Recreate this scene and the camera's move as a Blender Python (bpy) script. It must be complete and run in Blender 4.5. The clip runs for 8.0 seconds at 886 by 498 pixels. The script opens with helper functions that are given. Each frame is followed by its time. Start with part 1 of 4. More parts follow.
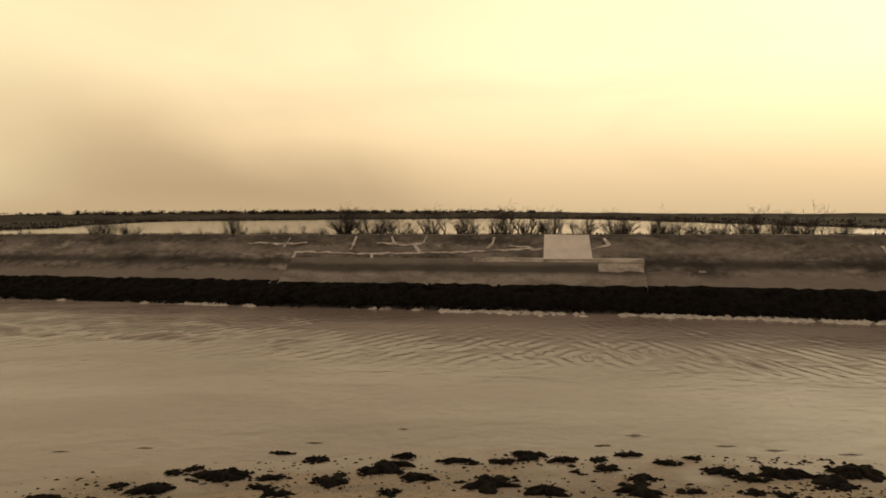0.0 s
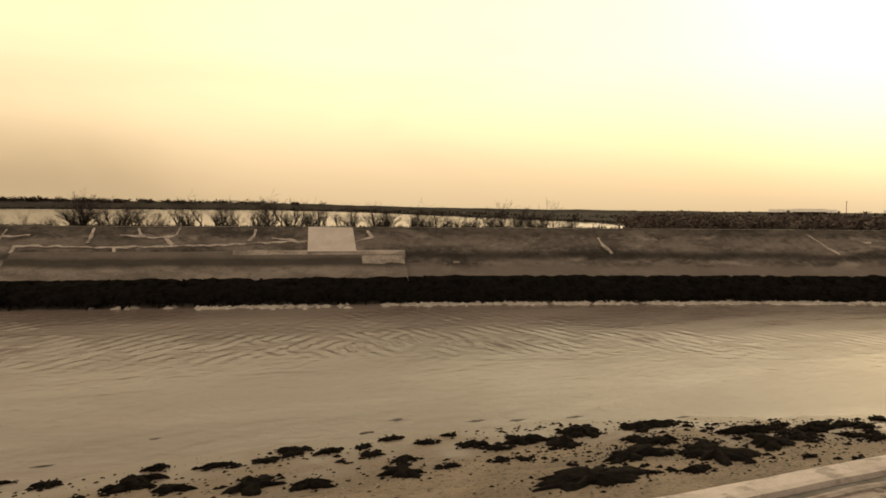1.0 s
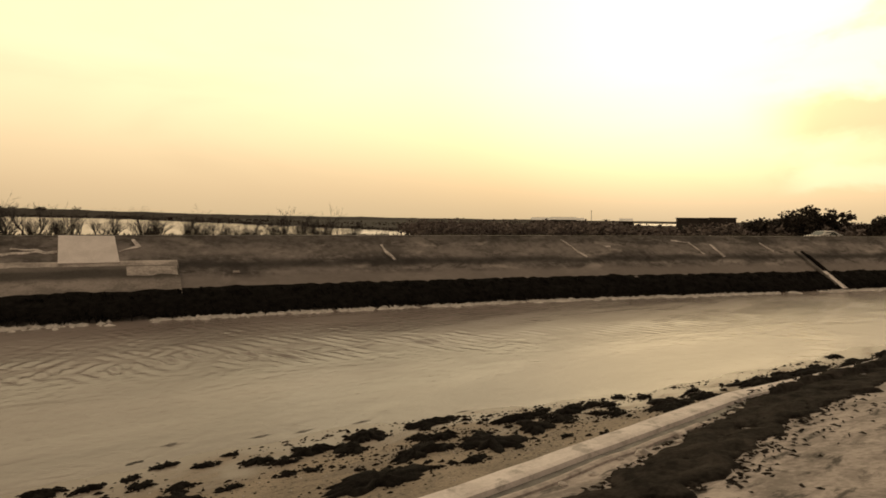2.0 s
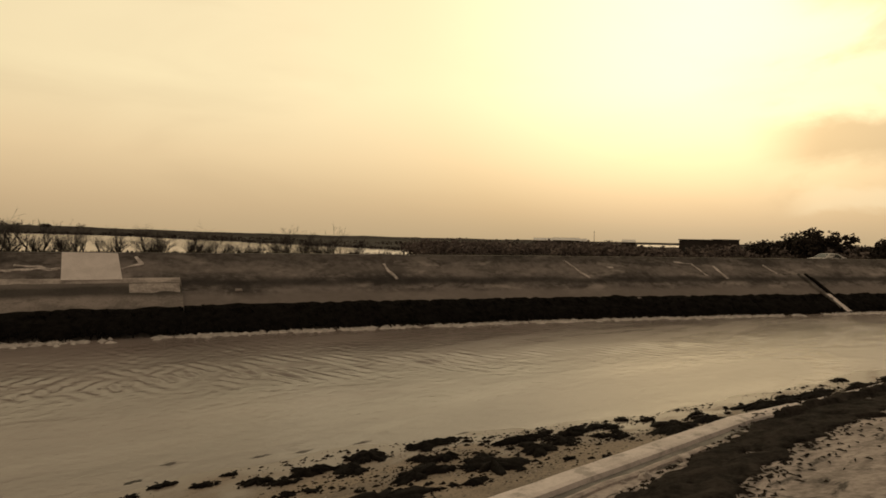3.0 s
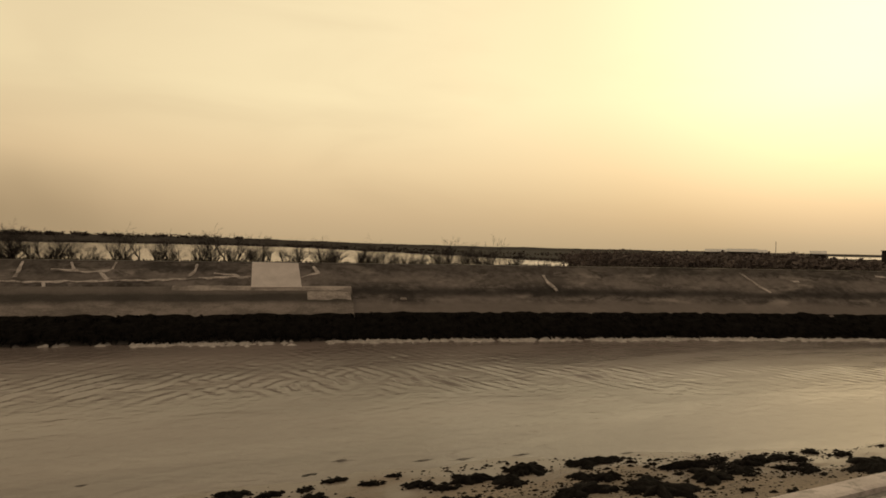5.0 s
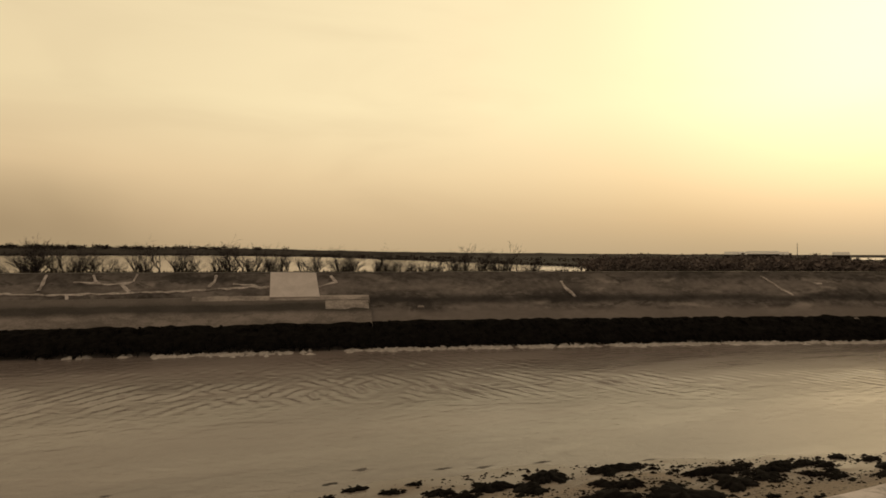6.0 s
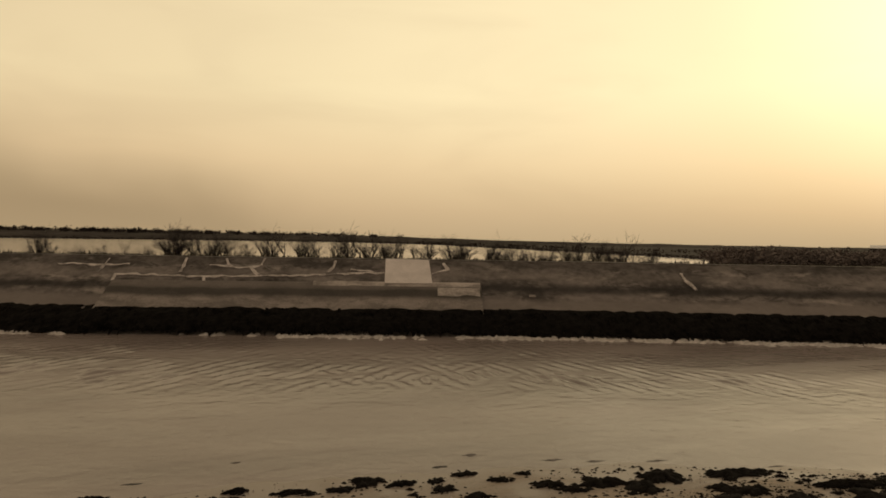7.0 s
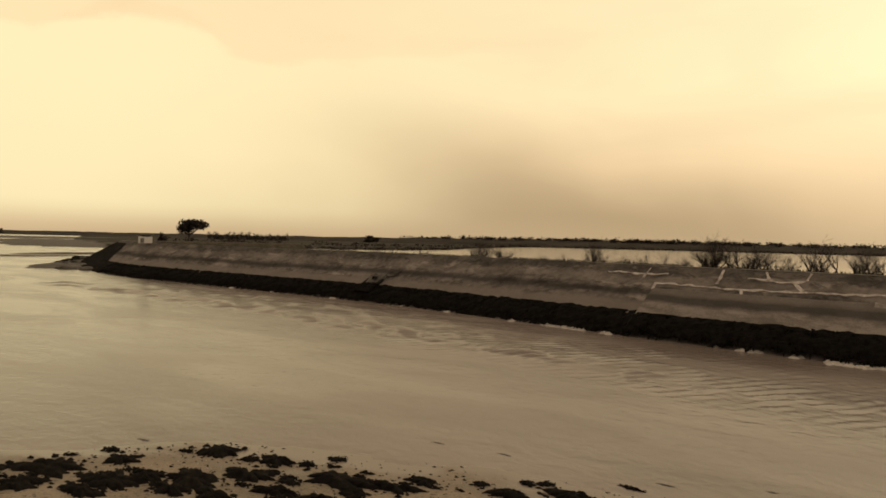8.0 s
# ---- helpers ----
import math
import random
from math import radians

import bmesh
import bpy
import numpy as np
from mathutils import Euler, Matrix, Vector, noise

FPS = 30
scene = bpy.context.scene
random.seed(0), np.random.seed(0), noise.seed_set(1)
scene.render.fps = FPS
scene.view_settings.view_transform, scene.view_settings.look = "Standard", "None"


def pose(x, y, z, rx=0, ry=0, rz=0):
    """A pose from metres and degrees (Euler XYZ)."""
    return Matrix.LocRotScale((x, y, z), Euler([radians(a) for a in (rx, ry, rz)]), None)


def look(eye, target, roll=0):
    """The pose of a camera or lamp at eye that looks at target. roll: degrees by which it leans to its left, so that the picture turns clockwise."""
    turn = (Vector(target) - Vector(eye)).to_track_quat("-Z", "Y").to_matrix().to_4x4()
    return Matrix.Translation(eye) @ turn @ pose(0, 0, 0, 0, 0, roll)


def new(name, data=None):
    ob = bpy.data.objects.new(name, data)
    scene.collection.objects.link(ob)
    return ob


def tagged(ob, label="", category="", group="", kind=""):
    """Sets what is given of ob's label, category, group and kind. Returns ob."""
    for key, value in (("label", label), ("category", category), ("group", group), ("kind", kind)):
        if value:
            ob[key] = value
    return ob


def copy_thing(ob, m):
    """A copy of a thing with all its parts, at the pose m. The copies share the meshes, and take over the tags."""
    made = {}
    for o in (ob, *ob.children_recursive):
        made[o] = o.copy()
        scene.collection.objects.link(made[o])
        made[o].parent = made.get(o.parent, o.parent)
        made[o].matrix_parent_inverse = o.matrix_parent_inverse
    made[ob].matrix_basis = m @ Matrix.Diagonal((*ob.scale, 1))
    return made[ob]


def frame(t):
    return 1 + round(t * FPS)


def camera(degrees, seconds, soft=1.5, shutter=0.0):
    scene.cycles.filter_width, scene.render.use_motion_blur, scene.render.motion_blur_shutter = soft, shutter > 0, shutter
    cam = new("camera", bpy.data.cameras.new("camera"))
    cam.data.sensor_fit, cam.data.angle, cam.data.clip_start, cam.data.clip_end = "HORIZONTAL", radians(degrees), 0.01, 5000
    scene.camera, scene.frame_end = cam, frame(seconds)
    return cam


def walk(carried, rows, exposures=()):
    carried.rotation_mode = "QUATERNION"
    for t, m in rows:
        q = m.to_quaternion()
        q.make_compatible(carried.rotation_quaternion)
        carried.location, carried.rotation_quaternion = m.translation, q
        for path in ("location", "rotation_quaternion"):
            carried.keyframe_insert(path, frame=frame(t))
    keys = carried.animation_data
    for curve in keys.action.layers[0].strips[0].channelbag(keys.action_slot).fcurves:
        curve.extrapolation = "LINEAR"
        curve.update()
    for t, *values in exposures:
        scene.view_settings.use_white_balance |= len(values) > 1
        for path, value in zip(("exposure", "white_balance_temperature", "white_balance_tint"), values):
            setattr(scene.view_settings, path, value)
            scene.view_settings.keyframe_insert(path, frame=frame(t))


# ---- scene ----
# The eye stands on the near bank and turns; columns: seconds, heading, tilt, lean.
cam = camera(69.36, 8.0, soft=1.7)
EYE = Vector((0.0, 0.0, 5.7))
EXPOSURES = [(0.0, 0.0), (0.5, 0.06), (1.0, 0.15), (1.7, 0.12), (2.8, -0.45), (4.7, -0.46), (6.0, -0.45), (7.0, -0.40), (7.5, -0.18), (8.0, -0.05)]
PATH = [
    (0.0, 0.02, -2.93, -0.33),
    (0.5, -8.41, -3.10, 0.22),
    (1.0, -20.87, -3.58, 0.50),
    (1.5, -35.09, -2.98, 2.50),
    (1.7, -38.04, -3.30, 1.30),
    (2.8, -42.26, -0.82, 0.81),
    (3.0, -39.74, -0.98, 1.14),
    (3.5, -36.48, -0.45, 0.55),
    (4.0, -31.32, -0.43, 1.07),
    (4.5, -27.51, -0.41, 1.12),
    (4.7, -26.53, -0.41, 1.16),
    (5.8, -24.35, 0.28, 0.42),
    (6.0, -24.04, 0.39, 0.16),
    (6.5, -19.70, -0.20, 0.92),
    (7.0, -14.07, -0.72, 0.93),
    (7.3, -6.10, -0.63, 0.05),
    (7.5, 6.25, -0.67, 0.24),
    (7.6, 12.50, -0.95, 0.50),
    (7.7, 18.75, -1.14, 1.20),
    (7.8, 22.50, -0.89, 1.42),
    (7.9, 29.10, -0.97, 1.20),
    (8.0, 31.45, -0.67, 1.50),
]


def aim(yaw, tilt, lean):
    """A level-held pose: heading to the left, tilt up, lean, in degrees."""
    m = Matrix.Rotation(radians(yaw), 4, "Z") @ Matrix.Rotation(radians(90 + tilt), 4, "X") @ Matrix.Rotation(radians(lean), 4, "Z")
    return Matrix.Translation(EYE) @ m


walk(cam, [(t, aim(yaw, tilt, lean)) for t, yaw, tilt, lean in PATH], EXPOSURES)

# ---- sky and light ----
SUN_AZ, SUN_EL = 62.0, 21.0   # degrees to the right of straight ahead, and above the horizon
SUN_DIR = Vector((math.sin(radians(SUN_AZ)) * math.cos(radians(SUN_EL)), math.cos(radians(SUN_AZ)) * math.cos(radians(SUN_EL)), math.sin(radians(SUN_EL))))


class Nodes:
    """Short hand for building a node tree."""

    def __init__(self, tree):
        self.tree = tree
        tree.nodes.clear()

    def add(self, kind, **values):
        n = self.tree.nodes.new(kind)
        for k, v in values.items():
            setattr(n, k, v)
        return n

    def link(self, a, b):
        self.tree.links.new(a, b)

    def put(self, node, name, value):
        if isinstance(value, bpy.types.NodeSocket):
            self.link(value, node.inputs[name])
        else:
            node.inputs[name].default_value = value

    def math(self, op, a, b=0.0, c=0.0, clamp=False):
        n = self.add("ShaderNodeMath", operation=op, use_clamp=clamp)
        for i, v in enumerate((a, b, c)):
            self.put(n, i, v)
        return n.outputs[0]

    def span(self, value, a, b, c=0.0, d=1.0):
        n = self.add("ShaderNodeMapRange", interpolation_type="SMOOTHSTEP")
        for i, v in enumerate((value, a, b, c, d)):
            self.put(n, i, v)
        return n.outputs[0]

    def mix(self, fac, a, b, blend="MIX"):
        n = self.add("ShaderNodeMix", data_type="RGBA", blend_type=blend)
        self.put(n, 0, fac)
        self.put(n, 6, a)
        self.put(n, 7, b)
        return n.outputs[2]

    def noise(self, vector, scale, detail=4.0, rough=0.55, distortion=0.0):
        n = self.add("ShaderNodeTexNoise")
        if vector is not None:
            self.put(n, "Vector", vector)
        for k, v in (("Scale", scale), ("Detail", detail), ("Roughness", rough), ("Distortion", distortion)):
            self.put(n, k, v)
        return n.outputs["Fac"]

    def stretch(self, vector, x, y, z):
        n = self.add("ShaderNodeVectorMath", operation="MULTIPLY")
        self.put(n, 0, vector)
        self.put(n, 1, (x, y, z))
        return n.outputs[0]

    def ramp(self, value, stops):
        n = self.add("ShaderNodeValToRGB")
        e = n.color_ramp.elements
        while len(e) < len(stops):
            e.new(0.5)
        for i, (at, col) in enumerate(stops):
            e[i].position, e[i].color = at, (*col, 1.0)
        self.put(n, 0, value)
        return n.outputs[0]


def make_world():
    """An overcast evening sky: thin bright cloud, thicker low bands, a veiled sun."""
    world = bpy.data.worlds.new("sky")
    scene.world = world
    world.use_nodes = True
    n = Nodes(world.node_tree)
    way = n.add("ShaderNodeTexCoord").outputs["Generated"]
    sep = n.add("ShaderNodeSeparateXYZ")
    n.link(way, sep.inputs[0])
    x, y, z = sep.outputs
    sky = n.add("ShaderNodeTexSky", sky_type="NISHITA", sun_disc=False, sun_elevation=radians(SUN_EL), sun_rotation=radians(SUN_AZ), dust_density=6.0)
    clear = n.mix(1.0, sky.outputs[0], (0.012, 0.010, 0.006, 1), "MULTIPLY")
    # sky by height, from the horizon up; dimmed overhead, unseen, to darken the ground
    base = n.ramp(z, [(0.0, (0.66, 0.475, 0.268)), (0.045, (0.78, 0.555, 0.315)), (0.12, (1.0, 0.73, 0.415)), (0.22, (1.10, 0.87, 0.51)), (0.42, (1.04, 0.82, 0.49)), (0.6, (0.44, 0.35, 0.225)), (1.0, (0.25, 0.202, 0.133))])
    # nearness to the veiled sun
    dot = n.add("ShaderNodeVectorMath", operation="DOT_PRODUCT")
    n.link(way, dot.inputs[0])
    dot.inputs[1].default_value = SUN_DIR
    near_sun = n.math("MULTIPLY", n.span(dot.outputs["Value"], 0.2, 0.95), n.span(z, 0.02, 0.24, 0.18, 1.0))
    core = n.span(dot.outputs["Value"], 0.90, 1.0)
    glow = n.mix(1.0, n.mix(near_sun, (0, 0, 0, 1), (0.24, 0.245, 0.165, 1)), n.mix(core, (0, 0, 0, 1), (0.10, 0.12, 0.13, 1)), "ADD")
    col = n.mix(1.0, base, glow, "ADD")
    # long thin layers of cloud
    veil = n.noise(n.stretch(way, 2.2, 2.2, 9.0), 1.0, 5.0, 0.5, 0.6)
    col = n.mix(n.span(veil, 0.42, 0.72, 0.0, 0.17), col, (0.64, 0.46, 0.27, 1))
    # a dull curtain of rain cloud low over the land to the left of straight ahead
    az = n.math("ARCTAN2", x, y)
    wob = n.noise(n.stretch(way, 3.0, 3.0, 5.0), 1.0, 3.0, 0.5)
    side = n.math("MULTIPLY", n.span(n.math("ADD", az, n.math("MULTIPLY", wob, 0.5)), -0.90, -0.02), n.span(n.math("ADD", n.math("ADD", az, n.math("MULTIPLY", z, 2.3)), n.math("MULTIPLY", wob, 0.4)), 0.46, 0.04))
    low = n.math("MULTIPLY", n.span(n.math("ADD", n.math("ADD", z, n.math("MULTIPLY", az, 0.16)), n.math("MULTIPLY", wob, 0.10)), 0.26, 0.05), n.span(z, -0.01, 0.05, 0.6, 1.0))
    col = n.mix(n.math("MULTIPLY", n.math("MULTIPLY", side, low), 0.62), col, (0.345, 0.248, 0.135, 1))
    # heavier heaps far to the right and high on the left
    heap = n.noise(n.stretch(way, 3.2, 3.2, 7.0), 1.6, 6.0, 0.6, 0.3)
    right = n.span(n.math("ADD", az, n.math("MULTIPLY", n.math("SUBTRACT", wob, 0.5), 0.12)), 1.10, 1.23)
    ragged = n.math("ADD", z, n.math("MULTIPLY", n.math("SUBTRACT", heap, 0.5), 0.09))
    low_bank = n.math("MULTIPLY", n.span(ragged, 0.085, 0.125), n.span(ragged, 0.175, 0.145))
    high_bank = n.math("MULTIPLY", n.span(ragged, 0.27, 0.34), n.span(az, 1.14, 1.24))
    bank = n.math("MAXIMUM", n.math("MULTIPLY", n.math("MAXIMUM", low_bank, high_bank), 0.9), n.math("MULTIPLY", n.span(heap, 0.40, 0.58), 0.5))
    col = n.mix(n.math("MULTIPLY", right, bank), col, (0.60, 0.46, 0.29, 1))
    puff = n.math("MULTIPLY", n.math("MULTIPLY", n.span(ragged, 0.025, 0.04), n.span(ragged, 0.075, 0.055)), n.span(az, 1.17, 1.23))
    col = n.mix(n.math("MULTIPLY", puff, 0.7), col, (1.05, 0.86, 0.56, 1))
    # thinner, brighter cloud to the left, and a peach bank with a soft edge above it
    thin = n.math("MULTIPLY", n.span(n.math("ADD", az, n.math("MULTIPLY", wob, 0.3)), -0.22, -0.92), n.math("MULTIPLY", n.span(z, 0.0, 0.05), n.span(z, 0.46, 0.30)))
    col = n.mix(n.math("MULTIPLY", thin, 0.85), col, (1.05, 0.895, 0.515, 1))
    left = n.math("MULTIPLY", n.span(az, -0.50, -0.78, 0.35, 1.0), n.span(n.math("ADD", ragged, n.math("MULTIPLY", n.math("SUBTRACT", wob, 0.5), 0.10)), 0.262, 0.282))
    left = n.math("MULTIPLY", n.math("MULTIPLY", left, n.span(az, -0.30, -0.55)), n.span(heap, 0.25, 0.6, 1.0, 0.55))
    col = n.mix(n.math("MULTIPLY", left, 0.9), col, (1.0, 0.725, 0.405, 1))
    # the unseen sky behind is dulled to put less light on the far wall
    col = n.mix(n.math("MULTIPLY", n.span(y, 0.15, -0.35), 0.8), col, (0.25, 0.205, 0.135, 1))
    all_sky = n.mix(1.0, col, clear, "ADD")
    back = n.add("ShaderNodeBackground")
    n.link(all_sky, back.inputs[0])
    back.inputs[1].default_value = 1.0
    n.link(back.outputs[0], n.add("ShaderNodeOutputWorld").inputs[0])


make_world()
sun = new("sun", bpy.data.lights.new("sun", "SUN"))
sun.data.energy, sun.data.angle, sun.data.color = 0.22, radians(70), (1.0, 0.86, 0.62)
sun.matrix_world = look(SUN_DIR * 400, (0, 0, 0))


# ---- materials ----
def cool(rgb):
    """The grey side of a brown: surfaces here are close to neutral, the light gives the warmth."""
    return rgb[0] * 0.98, rgb[1] * 0.98, min(rgb[2] * 1.26, rgb[1])


def surface(name, low, high, scale=1.0, rough=0.85, bump=0.25, fine=14.0, stretch=(1, 1, 1), spec=0.35, spots=None, bands=None, flecks=None):
    """A rough natural surface: two tones mottled at two scales, fine relief, optional stains and tide bands."""
    low, high = cool(low), cool(high)
    m = bpy.data.materials.new(name)
    m.use_nodes = True
    n = Nodes(m.node_tree)
    place = n.add("ShaderNodeNewGeometry").outputs["Position"]
    wide = n.noise(n.stretch(place, *stretch), scale, 5.0, 0.6, 0.4)
    grain = n.noise(place, scale * fine, 4.0, 0.65)
    tone = n.math("ADD", n.math("MULTIPLY", wide, 0.65), n.math("MULTIPLY", grain, 0.35))
    col = n.mix(n.span(tone, 0.36, 0.64), (*low, 1), (*high, 1))
    if spots:
        stain, size, amount = cool(spots[0]), spots[1], spots[2]
        blot = n.noise(n.stretch(place, *stretch), size, 6.0, 0.65, 0.25)
        col = n.mix(n.span(blot, 0.52, 0.66, 0.0, amount), col, (*stain, 1))
    if flecks:
        stain, size, amount = cool(flecks[0]), flecks[1], flecks[2]
        blot = n.noise(n.stretch(place, *stretch), size, 4.0, 0.7, 0.5)
        col = n.mix(n.span(blot, 0.55, 0.63, 0.0, amount), col, (*stain, 1))
    for stain, z0, z1, soft, amount in bands or ():
        sep = n.add("ShaderNodeSeparateXYZ")
        n.link(place, sep.inputs[0])
        z = n.math("ADD", sep.outputs[2], n.math("MULTIPLY", n.math("SUBTRACT", n.noise(n.stretch(place, 0.35, 0.35, 0.5), 1.0, 5.0), 0.5), soft * 2.5))
        inside = n.math("MULTIPLY", n.span(z, z0 - soft, z0 + soft), n.span(z, z1 + soft, z1 - soft))
        col = n.mix(n.math("MULTIPLY", inside, amount), col, (*cool(stain), 1))
    b = n.add("ShaderNodeBsdfPrincipled")
    n.put(b, "Base Color", col)
    n.put(b, "Roughness", n.span(grain, 0.3, 0.7, min(1.0, rough + 0.08), rough - 0.08))
    n.put(b, "Specular IOR Level", spec)
    relief = n.add("ShaderNodeBump")
    n.put(relief, "Strength", bump)
    n.put(relief, "Distance", 0.06)
    n.put(relief, "Height", tone)
    n.link(relief.outputs[0], b.inputs["Normal"])
    n.link(b.outputs[0], n.add("ShaderNodeOutputMaterial").inputs[0])
    return m


def water_surface(name, body, wave, strength, rough, gloss):
    """Murky water: a silty body under a glossy skin with small ripples."""
    body = cool(body)
    m = bpy.data.materials.new(name)
    m.use_nodes = True
    n = Nodes(m.node_tree)
    place = n.add("ShaderNodeNewGeometry").outputs["Position"]
    silt = n.noise(n.stretch(place, 0.05, 0.14, 1), 1.0, 4.0, 0.55, 0.5)
    col = n.mix(n.span(silt, 0.35, 0.65), (body[0] * 0.85, body[1] * 0.85, body[2] * 0.85, 1), (body[0] * 1.12, body[1] * 1.12, body[2] * 1.12, 1))
    a = n.noise(n.stretch(place, 1.0, 1.5, 1), wave, 3.0, 0.55, 0.5)
    c = n.noise(n.stretch(place, 0.16, 0.3, 1), wave, 2.0, 0.5, 0.8)
    b = n.add("ShaderNodeBsdfPrincipled")
    n.put(b, "Base Color", col)
    slick = n.noise(n.stretch(place, 0.07, 0.22, 1), 1.0, 5.0, 0.6, 0.8)
    n.put(b, "Roughness", n.span(slick, 0.38, 0.62, rough * 0.85, rough * 1.25))
    n.put(b, "IOR", 1.33)
    n.put(b, "Specular IOR Level", gloss)
    relief = n.add("ShaderNodeBump")
    n.put(relief, "Strength", strength)
    n.put(relief, "Distance", 0.05)
    n.put(relief, "Height", n.math("ADD", a, n.math("MULTIPLY", c, 1.5)))
    n.link(relief.outputs[0], b.inputs["Normal"])
    n.link(b.outputs[0], n.add("ShaderNodeOutputMaterial").inputs[0])
    return m


def shore_sand(name):
    """Sand that runs from a glossy wet film at the water's edge to damp, speckled grain higher up."""
    m = bpy.data.materials.new(name)
    m.use_nodes = True
    n = Nodes(m.node_tree)
    place = n.add("ShaderNodeNewGeometry").outputs["Position"]
    sep = n.add("ShaderNodeSeparateXYZ")
    n.link(place, sep.inputs[0])
    wide = n.noise(n.stretch(place, 0.5, 1.1, 1), 0.9, 5.0, 0.6, 0.5)
    grain = n.noise(place, 16.0, 4.0, 0.65)
    dry = n.span(n.math("ADD", sep.outputs[2], n.math("MULTIPLY", n.math("SUBTRACT", wide, 0.5), 0.30)), 0.0, 0.17)
    damp = n.mix(n.span(n.math("ADD", n.math("MULTIPLY", wide, 0.6), n.math("MULTIPLY", grain, 0.4)), 0.36, 0.64), (0.185, 0.149, 0.123, 1), (0.33, 0.267, 0.22, 1))
    col = n.mix(dry, (0.228, 0.183, 0.168, 1), damp)
    fleck = n.noise(n.stretch(place, 1.0, 1.3, 1), 7.0, 5.0, 0.7, 0.3)
    col = n.mix(n.math("MULTIPLY", n.span(fleck, 0.54, 0.64, 0.0, 0.8), dry), col, (0.055, 0.047, 0.038, 1))
    b = n.add("ShaderNodeBsdfPrincipled")
    n.put(b, "Base Color", col)
    n.put(b, "Roughness", n.span(dry, 0.0, 1.0, 0.30, 0.78))
    n.put(b, "Specular IOR Level", 0.28)
    relief = n.add("ShaderNodeBump")
    n.put(relief, "Strength", n.math("MULTIPLY", dry, 0.35))
    n.put(relief, "Distance", 0.05)
    n.put(relief, "Height", n.math("ADD", wide, grain))
    n.link(relief.outputs[0], b.inputs["Normal"])
    n.link(b.outputs[0], n.add("ShaderNodeOutputMaterial").inputs[0])
    return m


WATER = water_surface("channel_water", (0.222, 0.177, 0.135), 1.8, 0.45, 0.20, 0.44)
LAGOON = water_surface("lagoon_water", (0.30, 0.26, 0.19), 0.8, 0.10, 0.10, 0.44)
MASONRY = surface("weathered_masonry", (0.07, 0.06, 0.048), (0.25, 0.214, 0.168), 0.42, 0.9, 0.6, 5.0, (0.55, 0.55, 1.6), 0.12,
                  spots=((0.40, 0.345, 0.265), 0.55, 0.75), flecks=((0.036, 0.031, 0.024), 0.9, 0.6), bands=[((0.28, 0.24, 0.184), 3.15, 3.6, 0.2, 0.3), ((0.05, 0.043, 0.032), 3.85, 4.5, 0.18, 0.5), ((0.034, 0.029, 0.023), 2.38, 2.84, 0.2, 0.8), ((0.235, 0.20, 0.155), 1.0, 2.0, 0.2, 0.8)])
TOE = surface("toe_concrete", (0.18, 0.153, 0.117), (0.33, 0.28, 0.215), 0.8, 0.85, 0.35, 9.0, (0.6, 0.6, 1.8), 0.25, spots=((0.07, 0.062, 0.05), 1.3, 0.5))
PANEL = surface("stained_concrete", (0.18, 0.153, 0.117), (0.33, 0.28, 0.215), 0.9, 0.85, 0.35, 9.0, (0.6, 0.6, 1.8), 0.25,
                spots=((0.08, 0.07, 0.055), 1.1, 0.45), bands=[((0.04, 0.034, 0.026), 2.02, 2.55, 0.16, 0.85), ((0.13, 0.11, 0.085), 2.5, 2.9, 0.1, 0.6)])
LEDGE = surface("worn_render", (0.27, 0.232, 0.178), (0.58, 0.50, 0.385), 0.9, 0.85, 0.4, 7.0, (0.6, 0.6, 1.8), 0.2, spots=((0.09, 0.078, 0.06), 0.8, 0.6))
REPAIR = surface("fresh_cement", (0.66, 0.58, 0.46), (0.80, 0.71, 0.57), 1.2, 0.8, 0.15, 10.0, (1, 1, 1), 0.3)
MORTAR = surface("pale_mortar", (0.36, 0.31, 0.24), (0.74, 0.65, 0.52), 1.6, 0.85, 0.4, 6.0, (1, 1, 1), 0.2, spots=((0.13, 0.112, 0.087), 0.8, 0.85))
KERB = surface("kerb_concrete", (0.60, 0.535, 0.42), (0.80, 0.72, 0.57), 1.2, 0.8, 0.3, 12.0, (1, 1, 1), 0.2, spots=((0.15, 0.13, 0.1), 2.0, 0.5))
APRON = surface("apron_concrete", (0.20, 0.17, 0.13), (0.46, 0.395, 0.305), 0.8, 0.8, 0.5, 9.0, (0.7, 1.6, 1), 0.2, spots=((0.045, 0.038, 0.03), 1.5, 0.9))
SAND = shore_sand("wet_sand")
WEED = surface("bladder_wrack", (0.006, 0.005, 0.004), (0.018, 0.015, 0.011), 6.0, 0.9, 0.5, 5.0, (1, 1, 1), 0.06)
MAT = surface("brown_weed_mat", (0.009, 0.0072, 0.0054), (0.036, 0.030, 0.022), 1.6, 0.95, 0.8, 6.0, (1, 1, 1), 0.04, spots=((0.06, 0.05, 0.037), 1.1, 0.5))
BAND = surface("wrack_cover", (0.005, 0.0042, 0.0034), (0.014, 0.0118, 0.0092), 3.0, 0.95, 0.6, 5.0, (1, 1, 1), 0.04)
FRINGE = surface("pale_shingle", (0.26, 0.228, 0.176), (0.58, 0.51, 0.40), 3.0, 0.7, 0.5, 6.0, (1, 1, 1), 0.35)
GRASS = surface("winter_turf", (0.05, 0.043, 0.028), (0.10, 0.086, 0.056), 0.8, 0.95, 0.6, 9.0, (1, 1, 1), 0.1)
